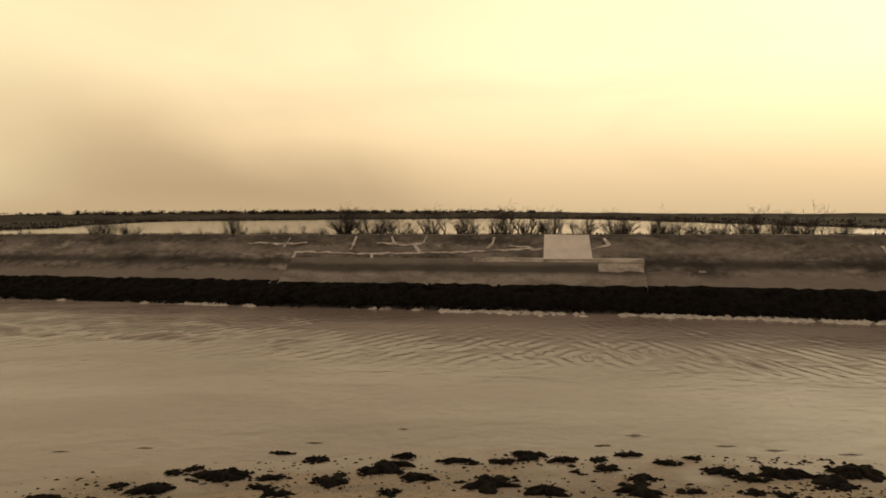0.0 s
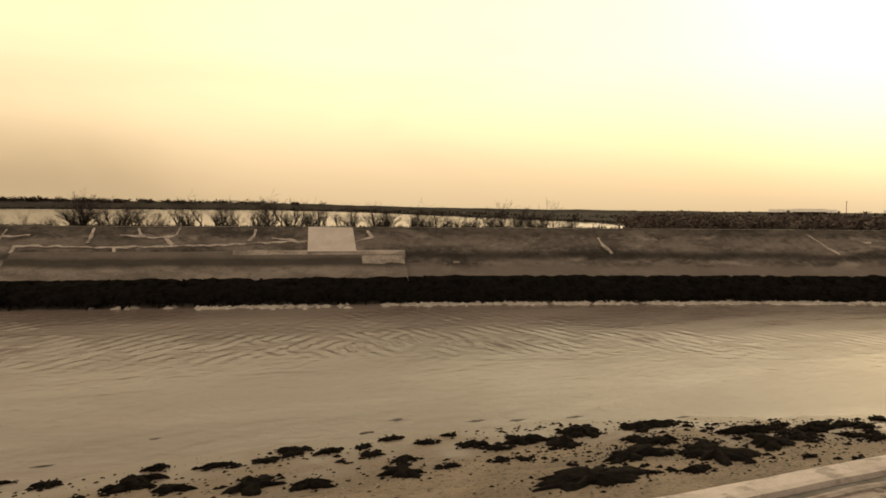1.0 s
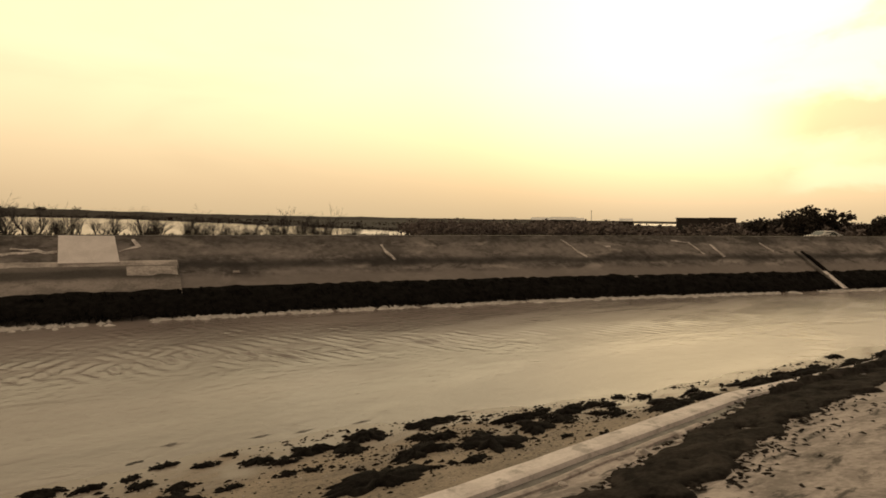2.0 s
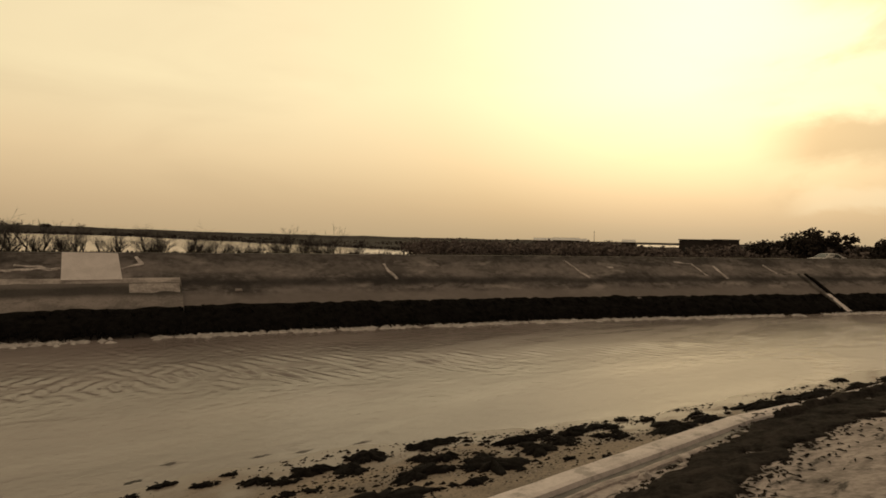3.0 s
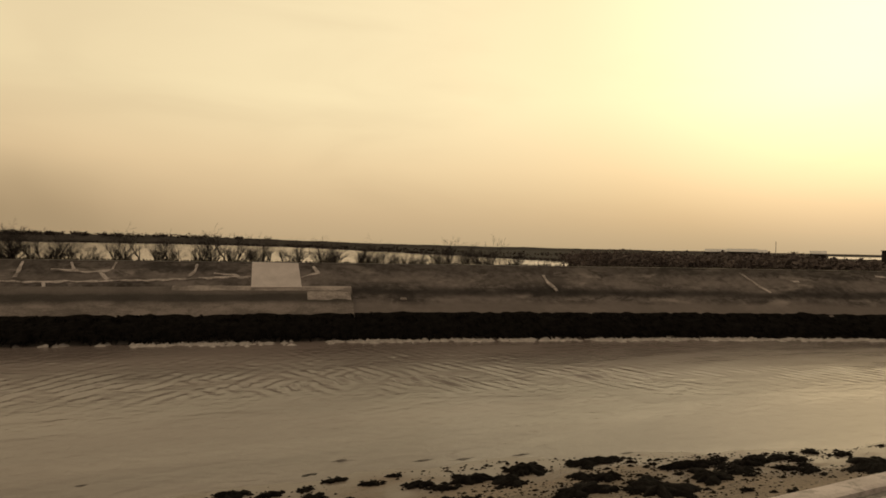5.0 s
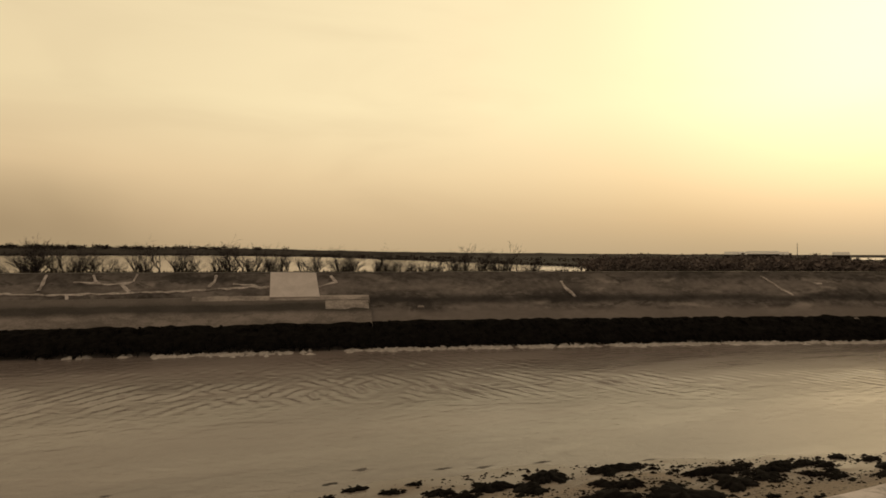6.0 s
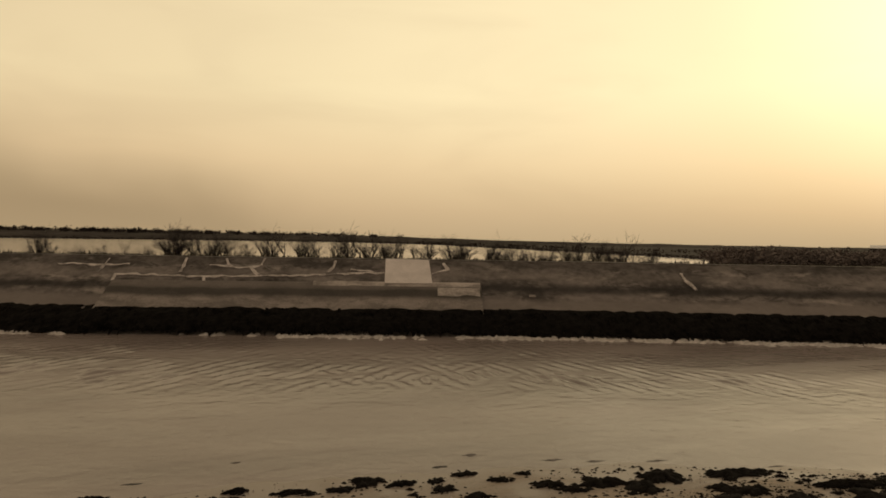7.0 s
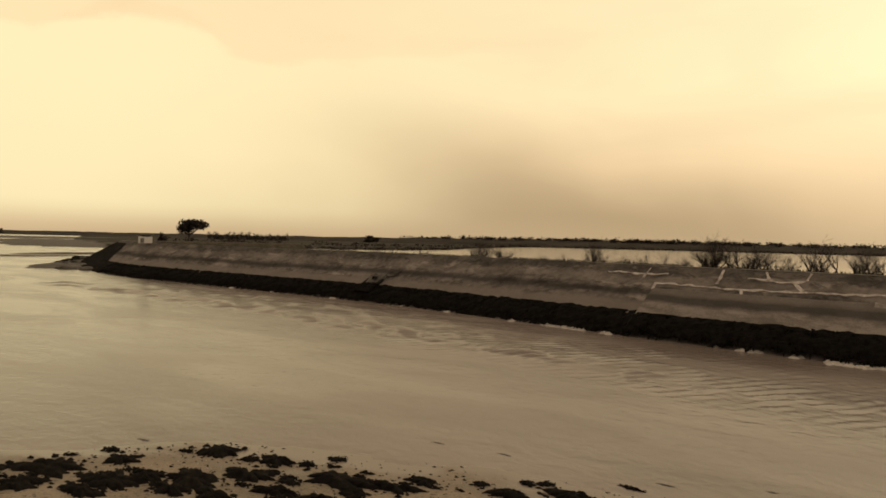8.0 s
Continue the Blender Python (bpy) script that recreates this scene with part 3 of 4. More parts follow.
def pale_fringe():
    """Low pale shingle and scum lying in broken pieces along the waterline."""
    rng = random.Random(5)
    v, f = [], []
    for _ in range(2600):
        s = rng.uniform(-60, 84)
        if noise.noise((s * 0.16, 1.0, 0.0)) + 0.6 * noise.noise((s * 0.9, 0, 0)) < (-0.32 if s > 2 else -0.1 if s > -1 else 0.12 if s > -32 else 0.3):
            continue
        a, b, h = rng.uniform(0.1, 0.42), rng.uniform(0.12, 0.45), rng.uniform(0.04, 0.15)
        off = rng.gauss(-0.5, 0.34) if s > -1 else rng.gauss(-0.15, 0.16)
        n, m = len(v), 9
        v.append((*on_line(s, off), h))
        for k in range(m):
            t = 2 * math.pi * k / m
            r = rng.uniform(0.7, 1.2)
            v.append((*on_line(s + a * r * math.cos(t), off + b * r * math.sin(t)), -0.03))
        f += [(n, n + 1 + k, n + 1 + (k + 1) % m) for k in range(m)]
    return tagged(solid("shingle_fringe", v, f, FRINGE, None, "", True), "broken pale shingle along the far waterline", "shingle", kind="stuff")


pale_fringe()


# ---- seaweed on the near beach ----
def clump_mesh(rng, wide, deep, name):
    """A low ragged heap of wrack with lobes and loose fronds."""
    m, rings = 52, 5
    ph = rng.uniform(0, 100)
    v, f = [(0, 0, 0.06 * min(wide, 1.2) * rng.uniform(0.8, 1.2))], []
    for r in range(1, rings + 1):
        q = r / rings
        for k in range(m):
            t = 2 * math.pi * k / m
            edge = 1 + 0.75 * noise.noise((math.cos(t) * 1.5 + ph, math.sin(t) * 1.5, 0)) + 0.55 * noise.noise((math.cos(t) * 3.6 + ph, math.sin(t) * 3.6, 3)) + 0.36 * noise.noise((math.cos(t) * 9 + ph, math.sin(t) * 9, 6))
            edge = max(edge, 0.25)
            rad = q * (edge if r > 1 else 1)
            x, y = rad * math.cos(t) * wide / 2, rad * math.sin(t) * deep / 2
            h = 0.11 * min(wide, 1.2) ** 0.7 * (1 - q ** 2) * (1 + 0.9 * noise.noise((x * 5 + ph, y * 5, 1))) + 0.02 * noise.noise((x * 14, y * 14, ph))
            v.append((x, y, max(h, -0.03) if r < rings else -0.05))
    f += [(0, 1 + k, 1 + (k + 1) % m) for k in range(m)]
    for r in range(rings - 1):
        a, b = 1 + r * m, 1 + (r + 1) * m
        f += [(a + k, b + k, b + (k + 1) % m, a + (k + 1) % m) for k in range(m)]
    for _ in range(int(8 + 6 * wide)):
        t, q = rng.uniform(0, 6.28), rng.uniform(0.5, 1.15)
        x, y = q * math.cos(t) * wide / 2, q * math.sin(t) * deep / 2
        d, l, w = t + rng.uniform(-1.4, 1.4), rng.uniform(0.05, 0.13), rng.uniform(0.014, 0.035)
        n = len(v)
        c, s = math.cos(d), math.sin(d)
        v += [(x - s * w, y + c * w, 0.03), (x + s * w, y - c * w, 0.03), (x + c * l * 0.6 + s * w, y + s * l * 0.6 - c * w, 0.05), (x + c * l * 0.6 - s * w, y + s * l * 0.6 + c * w, 0.045), (x + c * l, y + s * l, 0.0)]
        f += [(n, n + 1, n + 2, n + 3), (n + 3, n + 2, n + 4)]
    for _ in range(int(3 + 7 * wide)):      # torn scraps lying round the heap
        t, q = rng.uniform(0, 6.28), rng.uniform(0.95, 1.55)
        x, y = q * math.cos(t) * wide / 2, q * math.sin(t) * deep / 2
        r, n = rng.uniform(0.03, 0.10), len(v)
        v.append((x, y, 0.035))
        for k in range(8):
            w = r * rng.uniform(0.5, 1.4)
            v.append((x + w * 1.5 * math.cos(k * 0.785), y + w * math.sin(k * 0.785), -0.03))
        f += [(n, n + 1 + k, n + 1 + (k + 1) % 8) for k in range(8)]
    return mesh_of(name, v, f, WEED, True)


WRACK_MIDDLE = [(-6.07, 12.86, .85, .45), (-4.79, 13.6, 1.04, .62), (-5.6, 14.2, .33, .2), (-3.72, 13.48, .51, .25), (-2.94, 14.75, .53, .32), (-2.37, 13.15, .59, .7), (-1.23, 14.22, .76, .4),
                (-1.44, 13.82, .87, .33), (-.61, 13.48, .7, .4), (.28, 14.45, .67, .22), (.95, 13.05, .99, .62), (1.9, 14.75, .68, .55), (1.37, 14.4, .54, .2), (2.74, 14.5, .58, .25),
                (2.01, 12.62, .79, .45), (3.6, 13.95, .5, .3), (3.95, 12.55, .78, .6), (4.37, 14.91, .5, .25), (5.06, 14.28, .5, .2), (6.04, 13.72, .64, .36), (-1.09, 12.58, .45, .25)]
WRACK_RIGHT = [(7.3, 13.6, 1.0, .45), (9.0, 13.7, 1.15, .7), (8.12, 13.2, .8, .6), (10.87, 13.5, 1.72, .45), (10.44, 12.26, .8, .45), (9.12, 11.75, 1.74, .7), (7.38, 10.8, 2.5, .95), (10.95, 11.1, 1.25, 1.2),
               (12.76, 11.25, 1.06, .8), (9.75, 10.45, .8, .32), (12.66, 12.29, 1.0, .3), (14.88, 11.85, 1.02, .34), (14.02, 11.4, .7, .6), (16.4, 11.5, .55, .36), (17.44, 11.9, .56, .3), (15.27, 11.05, .7, .35), (4.98, 12.55, .35, .2)]
WRACK_FAR = [(17.8, 10.2, 2.2, .9), (19.4, 10.05, 1.1, .7), (22.8, 9.9, 2.4, .8), (26.2, 9.3, 2.7, .75), (29.1, 8.75, 2.4, .7), (16.0, 11.85, .55, .3), (14.49, 11.72, 1.0, .36), (13.25, 12.15, 1.4, .34),
             (30.1, 9.9, .65, .4), (18.1, 11.35, .5, .26), (24.5, 9.7, 1.6, .6), (32.0, 8.6, 2.2, .6)]
WRACK_LEFT = [(-15.6, 7.97, 1.7, 1.1), (-14.78, 9.33, .7, .6), (-13.48, 11.1, 1.13, .9), (-11.7, 11.5, 1.1, .5), (-10.68, 12.6, .36, .3), (-12.14, 9.34, 1.5, .8), (-13.43, 8.17, 1.4, .95), (-11.41, 10.3, 1.2, .55),
              (-9.58, 11.3, 1.7, .7), (-10.08, 9.88, 1.1, .35), (-8.3, 11.7, 1.15, .5), (-7.94, 12.4, .65, .4), (-14.81, 7.0, 1.0, .9), (-13.29, 7.48, 1.1, .5), (-11.93, 8.62, .9, .4), (-3.93, 15.2, .6, .15),
              (-8.83, 10.9, .8, .36), (-13.17, 8.93, .9, .42), (-16.6, 6.9, 1.3, 1.0), (-10.9, 8.9, 1.2, .6)]
rng = random.Random(11)
LOOSE = []
for x0, x1, count, low, high in ((6.5, 14.0, 22, 1.0, 4.4), (13.5, 24.0, 26, 0.5, 2.2), (-16.5, -8.0, 28, 0.6, 4.4), (-8.0, 6.5, 9, 0.3, 2.6)):
    for _ in range(count):
        x = rng.uniform(x0, x1)
        y = y_shore(x) - rng.uniform(low, high)
        if y > y_kerb(x) + 0.25:
            w = rng.uniform(0.16, 0.6)
            LOOSE.append((x, y, w, w * rng.uniform(0.35, 0.7)))
for row in WRACK_MIDDLE + WRACK_RIGHT + WRACK_FAR + WRACK_LEFT + LOOSE:
    x, y, wide, deep = row
    ob = new("seaweed_clump", clump_mesh(rng, wide * 1.05, deep * 1.12, "seaweed_clump"))
    ob.matrix_world = pose(x, y, beach_z(x, y) + 0.01, 0, 0, rng.uniform(-14, 14))
    size = "large spread heap" if wide > 1.2 else "small tuft" if wide < 0.6 else "heap"
    tagged(ob, f"{size} of black seaweed lying on wet sand", "seaweed", "wrack on the beach")


def scraps():
    """Crumbs of weed and small stones strewn over the sand."""
    rng = random.Random(21)
    v, f = [], []
    for _ in range(4600):
        x = rng.uniform(-17, 30) if rng.random() < 0.5 else rng.uniform(7, 23)
        y = y_shore(x) - abs(rng.gauss(1.6, 1.5)) - 0.1
        if noise.noise((x * 0.5, y * 0.7, 2)) < -0.15 or y < y_kerb(x) + 0.1:
            continue
        r = rng.uniform(0.015, 0.05) * (2.4 if rng.random() < 0.08 else 1)
        z, n, m = beach_z(x, y), len(v), 6
        v.append((x, y, z + r * 0.6))
        for k in range(m):
            q = r * rng.uniform(0.5, 1.5)
            v.append((x + q * 1.5 * math.cos(k * 1.047), y + q * math.sin(k * 1.047), z - 0.01))
        f += [(n, n + 1 + k, n + 1 + (k + 1) % m) for k in range(m)]
    tagged(solid("weed_scraps", v, f, WEED), "scattered dark crumbs of weed on the sand", "seaweed", kind="stuff")
    v, f = [], []
    for _ in range(1500):
        x = rng.uniform(-17, 30)
        y = y_shore(x) - abs(rng.gauss(2.2, 2.0)) + 0.1
        if y < y_kerb(x) + 0.1:
            continue
        r, z, n, m = rng.uniform(0.01, 0.035), beach_z(x, y), len(v), 5
        v.append((x, y, z + r * 0.8))
        for k in range(m):
            v.append((x + r * rng.uniform(.7, 1.3) * math.cos(k * 1.257), y + r * rng.uniform(.7, 1.3) * math.sin(k * 1.257), z - 0.005))
        f += [(n, n + 1 + k, n + 1 + (k + 1) % m) for k in range(m)]
    tagged(solid("shell_grit", v, f, FRINGE), "pale shells and grit on the wet sand", "shingle", kind="stuff")
    # weed just under or at the water's edge, seen as dull smudges
    v, f = [], []
    for x, y, a, b in ((-3.3, 15.9, .5, .12), (-1.1, 16.9, .25, .1), (4.9, 16.3, .4, .2), (3.9, 15.6, .4, .15), (6.9, 15.5, .5, .15), (8.0, 15.2, .5, .15), (9.6, 14.9, .6, .15), (-7.4, 15.6, .4, .1), (-9.4, 15.4, .4, .1), (-16.1, 10.8, .4, .2), (12.5, 13.9, .5, .12)):
        n, m = len(v), 14
        v.append((x, y, 0.022))
        for k in range(m):
            t = k * 2 * math.pi / m
            q = 0.75 + 0.9 * noise.noise((x + math.cos(t) * 1.6, y + math.sin(t) * 1.6, 0))
            v.append((x + a * q * math.cos(t), y + b * q * math.sin(t), -0.012))
        f += [(n, n + 1 + k, n + 1 + (k + 1) % m) for k in range(m)]
    tagged(solid("awash_weed", v, f, ROCK, None, "", True), "low weed awash at the water's edge", "seaweed", kind="stuff")


scraps()


def apron_weed():
    """A broad dark mat of weed over the lower apron, ragged at its upper edge."""
    rows = []
    xs = np.arange(6.0, 90.0, 0.22)
    for k in range(15):
        q = k / 14
        row = []
        for x in xs:
            a = float(np.interp(x, (6, 9, 13, 16, 19, 22, 90), (2.4, 2.1, 1.5, 1.1, 0.55, 0.2, 0.0)))
            b = float(np.interp(x, (6, 11, 14, 18, 22, 34, 90), (3.3, 3.75, 3.25, 3.05, 2.6, 2.3, 2.2)))
            b += 0.7 * noise.noise((x * 0.6, 1, 0)) + 0.5 * noise.noise((x * 1.9, 5, 0)) + 0.3 * noise.noise((x * 5.0, 5, 0))
            a += 0.35 * noise.noise((x * 1.1, 9, 0)) + 0.25 * noise.noise((x * 3.1, 9, 0))
            off = a + (max(b, a + 0.1) - a) * q
            z = 0.70 if off < 0.66 else 0.54 + 0.214 * (off - 0.66)
            h = 0.07 * math.sin(math.pi * q) ** 0.6 + 0.16 * noise.noise((x * 1.3, off * 1.6, 3)) * math.sin(math.pi * q) - 0.03 + 0.03 * noise.noise((x * 6, off * 6, 1))
            row.append((x, y_kerb(x) - off, z + 0.055 + max(h, -0.12) - (0.12 if k in (0, 14) else 0)))
        rows.append(row)
    v, f = sheet(rows)
    rng = random.Random(8)
    for _ in range(2600):
        x = 8 + 26 * rng.random() ** 1.3
        b = float(np.interp(x, (6, 11, 14, 18, 22, 34, 90), (3.3, 3.75, 3.25, 3.05, 2.6, 2.3, 2.2)))
        a = float(np.interp(x, (6, 9, 13, 16, 19, 22, 90), (2.4, 2.1, 1.5, 1.1, 0.55, 0.2, 0.0)))
        off = a + max((b - a) * rng.gauss(0.6, 0.40), 0.0)
        z = 0.70 if off < 0.66 else 0.54 + 0.214 * (off - 0.66)
        y, n = y_kerb(x) - off, len(v)
        t, l, w = rng.uniform(0, 6.28), rng.uniform(0.08, 0.22), rng.uniform(0.02, 0.05)
        c, s = math.cos(t), math.sin(t)
        v += [(x - s * w, y + c * w, z + .03), (x + s * w, y - c * w, z + .03), (x + c * l * .5, y + s * l * .5, z + rng.uniform(.04, .08)), (x + c * l, y + s * l, z + .02)]
        f += [(n, n + 1, n + 2), (n, n + 2, n + 3), (n + 1, n + 3, n + 2)]
    return tagged(solid("apron_weed", v, f, MAT, None, "", True), "dark weed mat over the foot of the concrete apron", "seaweed", kind="stuff")


apron_weed()


def stone(rng, at, r, material, label, group=""):
    """A rounded broken stone."""
    bm = bmesh.new()
    bmesh.ops.create_icosphere(bm, subdivisions=2, radius=r)
    ph = rng.uniform(0, 50)
    for p in bm.verts:
        k = 1 + 0.45 * noise.noise(p.co / r * 1.1 + Vector((ph, 0, 0)))
        p.co = Vector((p.co.x * k * 1.3, p.co.y * k, max(p.co.z * k * 0.65, -0.3 * r)))
    ob = part("boulder" if r > 0.3 else "stone", bm, material, None, label)
    ob.matrix_world = pose(*at, 0, 0, rng.uniform(0, 360))
    return tagged(ob, label, "stone", group)


for x, off, r in ((13.9, 1.25, .16), (12.0, 1.45, .14), (12.3, 1.2, .09), (16.4, 1.3, .12), (10.8, 1.7, .10), (15.2, 1.3, .1), (14.6, 1.5, .07), (13.2, 1.6, .08), (11.4, 1.3, .06), (10.2, 1.5, .08), (9.4, 1.4, .07), (17.2, 1.15, .08), (12.7, 1.75, .06), (11.1, 2.0, .07)):
    stone(rng, (x, y_kerb(x) - off, 0.56 + 0.214 * (off - 0.66)), r, FRINGE, "pale broken stone beside the kerb", "stones by the kerb")


# ---- fittings on the far wall ----
def chute(s):
    """A concrete drain chute down the slope, its water running out over the weed."""
    thing = tagged(new("drain_chute"), "stone drain chute running down the sea wall", "drain")
    for side in (-0.42, 0.42):
        rows = []
        for z in np.linspace(0.25, 3.0, 14):
            q = 0.24 if z < 2.7 else 0.12
            rows.append([on_wall(s + side - 0.11, z, -0.03), on_wall(s + side - 0.11, z, q), on_wall(s + side + 0.11, z, q), on_wall(s + side + 0.11, z, -0.03)])
        v, f = sheet(rows)
        # left side wall in the rock colour, right one near black
        solid("side_wall", v, f, ROCK if side < 0 else BAND, thing)
    rows = [[on_wall(s - 0.31, z, 0.19 + 0.01 * noise.noise((z * 4, 0, 0))), on_wall(s, z, 0.22), on_wall(s + 0.31, z, 0.19)] for z in np.linspace(-0.02, 1.3, 12)]
    v, f = sheet(rows)
    solid("water_run", v, f, REPAIR, thing, "pale running water", True)
    return thing


chute(64.5)


def outflow():
    v, f = [], []
    rng = random.Random(4)
    for k in range(46):
        q = k / 45
        s, off = 64.4 + 15 * q + rng.uniform(-.6, .6), -0.5 - 2.2 * q * rng.random()
        a, b, n, m = rng.uniform(.4, 1.5), rng.uniform(.15, .4), len(v), 10
        v.append((*on_line(s, off), 0.05))
        for j in range(m):
            t = j * 2 * math.pi / m
            r = rng.uniform(.7, 1.2)
            v.append((*on_line(s + a * r * math.cos(t), off + b * r * math.sin(t)), -0.02))
        f += [(n, n + 1 + j, n + 1 + (j + 1) % m) for j in range(m)]
    tagged(solid("outflow_scum", v, f, REPAIR, None, "", True), "pale foam drifting from the drain's mouth", "foam", kind="stuff")


outflow()


def outfall(s):
    """A small weed-hung outfall: headwall, pipe mouth and a sill."""
    thing = tagged(new("outfall"), "dark weed-hung outfall on the sea wall", "drain")
    for name, ds, z0, z1, wide, lift, mat in (("headwall", 0, 1.3, 2.1, 0.7, 0.45, ROCK), ("sill", 0.9, 2.15, 2.75, 0.75, 0.22, MASONRY), ("weed_skirt", -0.2, 0.6, 1.75, 0.9, 0.36, BAND)):
        rows = []
        for z, t in ((z0, -0.05), (z0, lift * .9), ((z0 + z1) / 2, lift), (z1, lift * .8), (z1 + 0.05, -0.05)):
            rows.append([on_wall(s + ds - wide + 2 * wide * k / 8, z + 0.08 * noise.noise((k * 1.7, z, s)), t + 0.08 * noise.noise((k * 2.1, z * 3, 2)) if t > 0 else t) for k in range(9)])
        v, f = sheet(rows)
        f += [tuple(i * 9 for i in range(5)), tuple(i * 9 + 8 for i in reversed(range(5)))]
        solid(name, v, f, mat, thing)
    bm = bmesh.new()
    x, y, z = on_wall(s + 0.1, 1.7, 0.4)
    bmesh.ops.create_cone(bm, cap_ends=False, segments=16, radius1=0.2, radius2=0.2, depth=0.8, matrix=Matrix.Translation((x, y, z)) @ Matrix.Rotation(radians(90), 4, "X"))
    part("pipe", bm, RUBBER, thing)
    return thing


outfall(-38.6)
tagged(slab_on_wall("sill_block", [(15.05, 2.08), (15.5, 2.08), (15.46, 2.2), (15.1, 2.2)], 0.1, TOE, None), "small pale block set in the sea wall", "block")

# boulders and rock shelves off the wall's far end
rng = random.Random(17)
for k in range(64):
    q = rng.random()
    p = at_bearing(-60.4 - 2.4 * rng.random() * (1.15 - q), 112 + 52 * q + rng.uniform(-4, 4))
    stone(rng, (p.x, p.y, -0.08), rng.uniform(0.35, 1.15), BAND if rng.random() < 0.55 else ROCK, "weed-dark boulder at the end of the sea wall", "boulders at the wall end")


def bar(az, dist, length, wide, height, material, label):
    """A low bank of mud or rock out on the flats."""
    c = at_bearing(az, dist)
    v, f, m = [], [], 40
    ph = az * 3.1
    for q, h in ((1.0, -0.1), (0.8, 0.35), (0.45, 0.9), (0.0, 1.0)):
        for k in range(m):
            t = 2 * math.pi * k / m
            e = 1 + 0.4 * noise.noise((math.cos(t) * 2 + ph, math.sin(t) * 2, 0)) + 0.3 * noise.noise((math.cos(t) * 6 + ph, math.sin(t) * 6, 3))
            lx, ly = q * e * length / 2 * math.cos(t), q * e * wide / 2 * math.sin(t)
            a = radians(-az + 12)
            v.append((c.x + lx * math.cos(a) - ly * math.sin(a), c.y + lx * math.sin(a) + ly * math.cos(a), height * h * (1 + 0.4 * noise.noise((lx * .2, ly * .2, ph)))))
    for r in range(3):
        f += [(r * m + k, r * m + (k + 1) % m, (r + 1) * m + (k + 1) % m, (r + 1) * m + k) for k in range(m)]
    ob = solid("mud_bank", v, f, material, None, "", True)
    return tagged(ob, label, "mud bank")


bar(-65.2, 172, 26, 5, 0.3, MUD, "low bare mud bank in open water")
bar(-61.2, 192, 26, 7, 0.4, ROCK, "low rocky shelf beyond the wall end")
bar(-60.2, 330, 70, 130, 1.3, ROCK, "dark rocky bank behind the wall end")
bar(-62.0, 420, 80, 120, 1.3, ROCK, "dark weedy bank out on the flats")
bar(-64.5, 620, 330, 90, 1.4, ROCK, "long dark distant bank on the flats")
bar(-61.3, 122, 14, 15, 0.6, ROCK, "rock shelf at the end of the sea wall")


# ---- far land ----
RISE = [(-80, -0.05), (-66, 0.02), (-58, 0.06), (-48, 0.10), (-40, 0.18), (-32, 0.32), (-22, 0.40), (6, 0.38), (12, 0.28), (20, 0.12), (28, 0.06), (40, 0.0), (60, -0.05), (90, -0.05)]


def rise_at(az):
    return float(np.interp(az, [a for a, _ in RISE], [h for _, h in RISE]))


def far_hill():
    azs = np.arange(-80, 90, 0.25)
    rows = []
    for dist, up in ((1100, 0.0), (1250, 0.45), (1450, 0.9), (1600, 1.0), (2300, 0.9), (4300, 0.6)):
        row = []
        for a in azs:
            top = 5.7 + 1600 * math.tan(radians(rise_at(a))) + 2.0 * noise.noise((a * 0.35, 0, 0)) + 0.8 * noise.noise((a * 1.7, 0, 4))
            row.append(at_bearing(a, dist, 0.0 if up == 0 else 1.2 + max(top - 1.2, 0.8) * up))
        rows.append(row)
    v, f = sheet(rows)
    tagged(solid("far_hill", v, [q[::-1] for q in f], HILL, None, "", True), "low dark wooded rise on the horizon", "hill", kind="structure")


far_hill()


def tuft_cloud(v, f, rng, centre, rx, ry, rz, count, size):
    """Adds many small leaf clumps in an uneven heap round a place."""
    ph = rng.uniform(0, 90)
    for _ in range(count):
        d = Vector((rng.gauss(0, 1), rng.gauss(0, 1), rng.gauss(0, 1))).normalized()
        r = rng.random() ** 0.4 * (1 + 0.55 * noise.noise(d * 1.6 + Vector((ph, 0, 0))))
        c = Vector((centre[0] + d.x * r * rx, centre[1] + d.y * r * ry, centre[2] + d.z * r * rz))
        q = size * rng.uniform(0.5, 1.3)
        n = len(v)
        for _k in range(4):
            v.append(c + Vector((rng.uniform(-q, q), rng.uniform(-q, q), rng.uniform(-q, q) * 0.8)))
        f += [(n, n + 1, n + 2), (n, n + 2, n + 3), (n, n + 3, n + 1), (n + 1, n + 3, n + 2)]


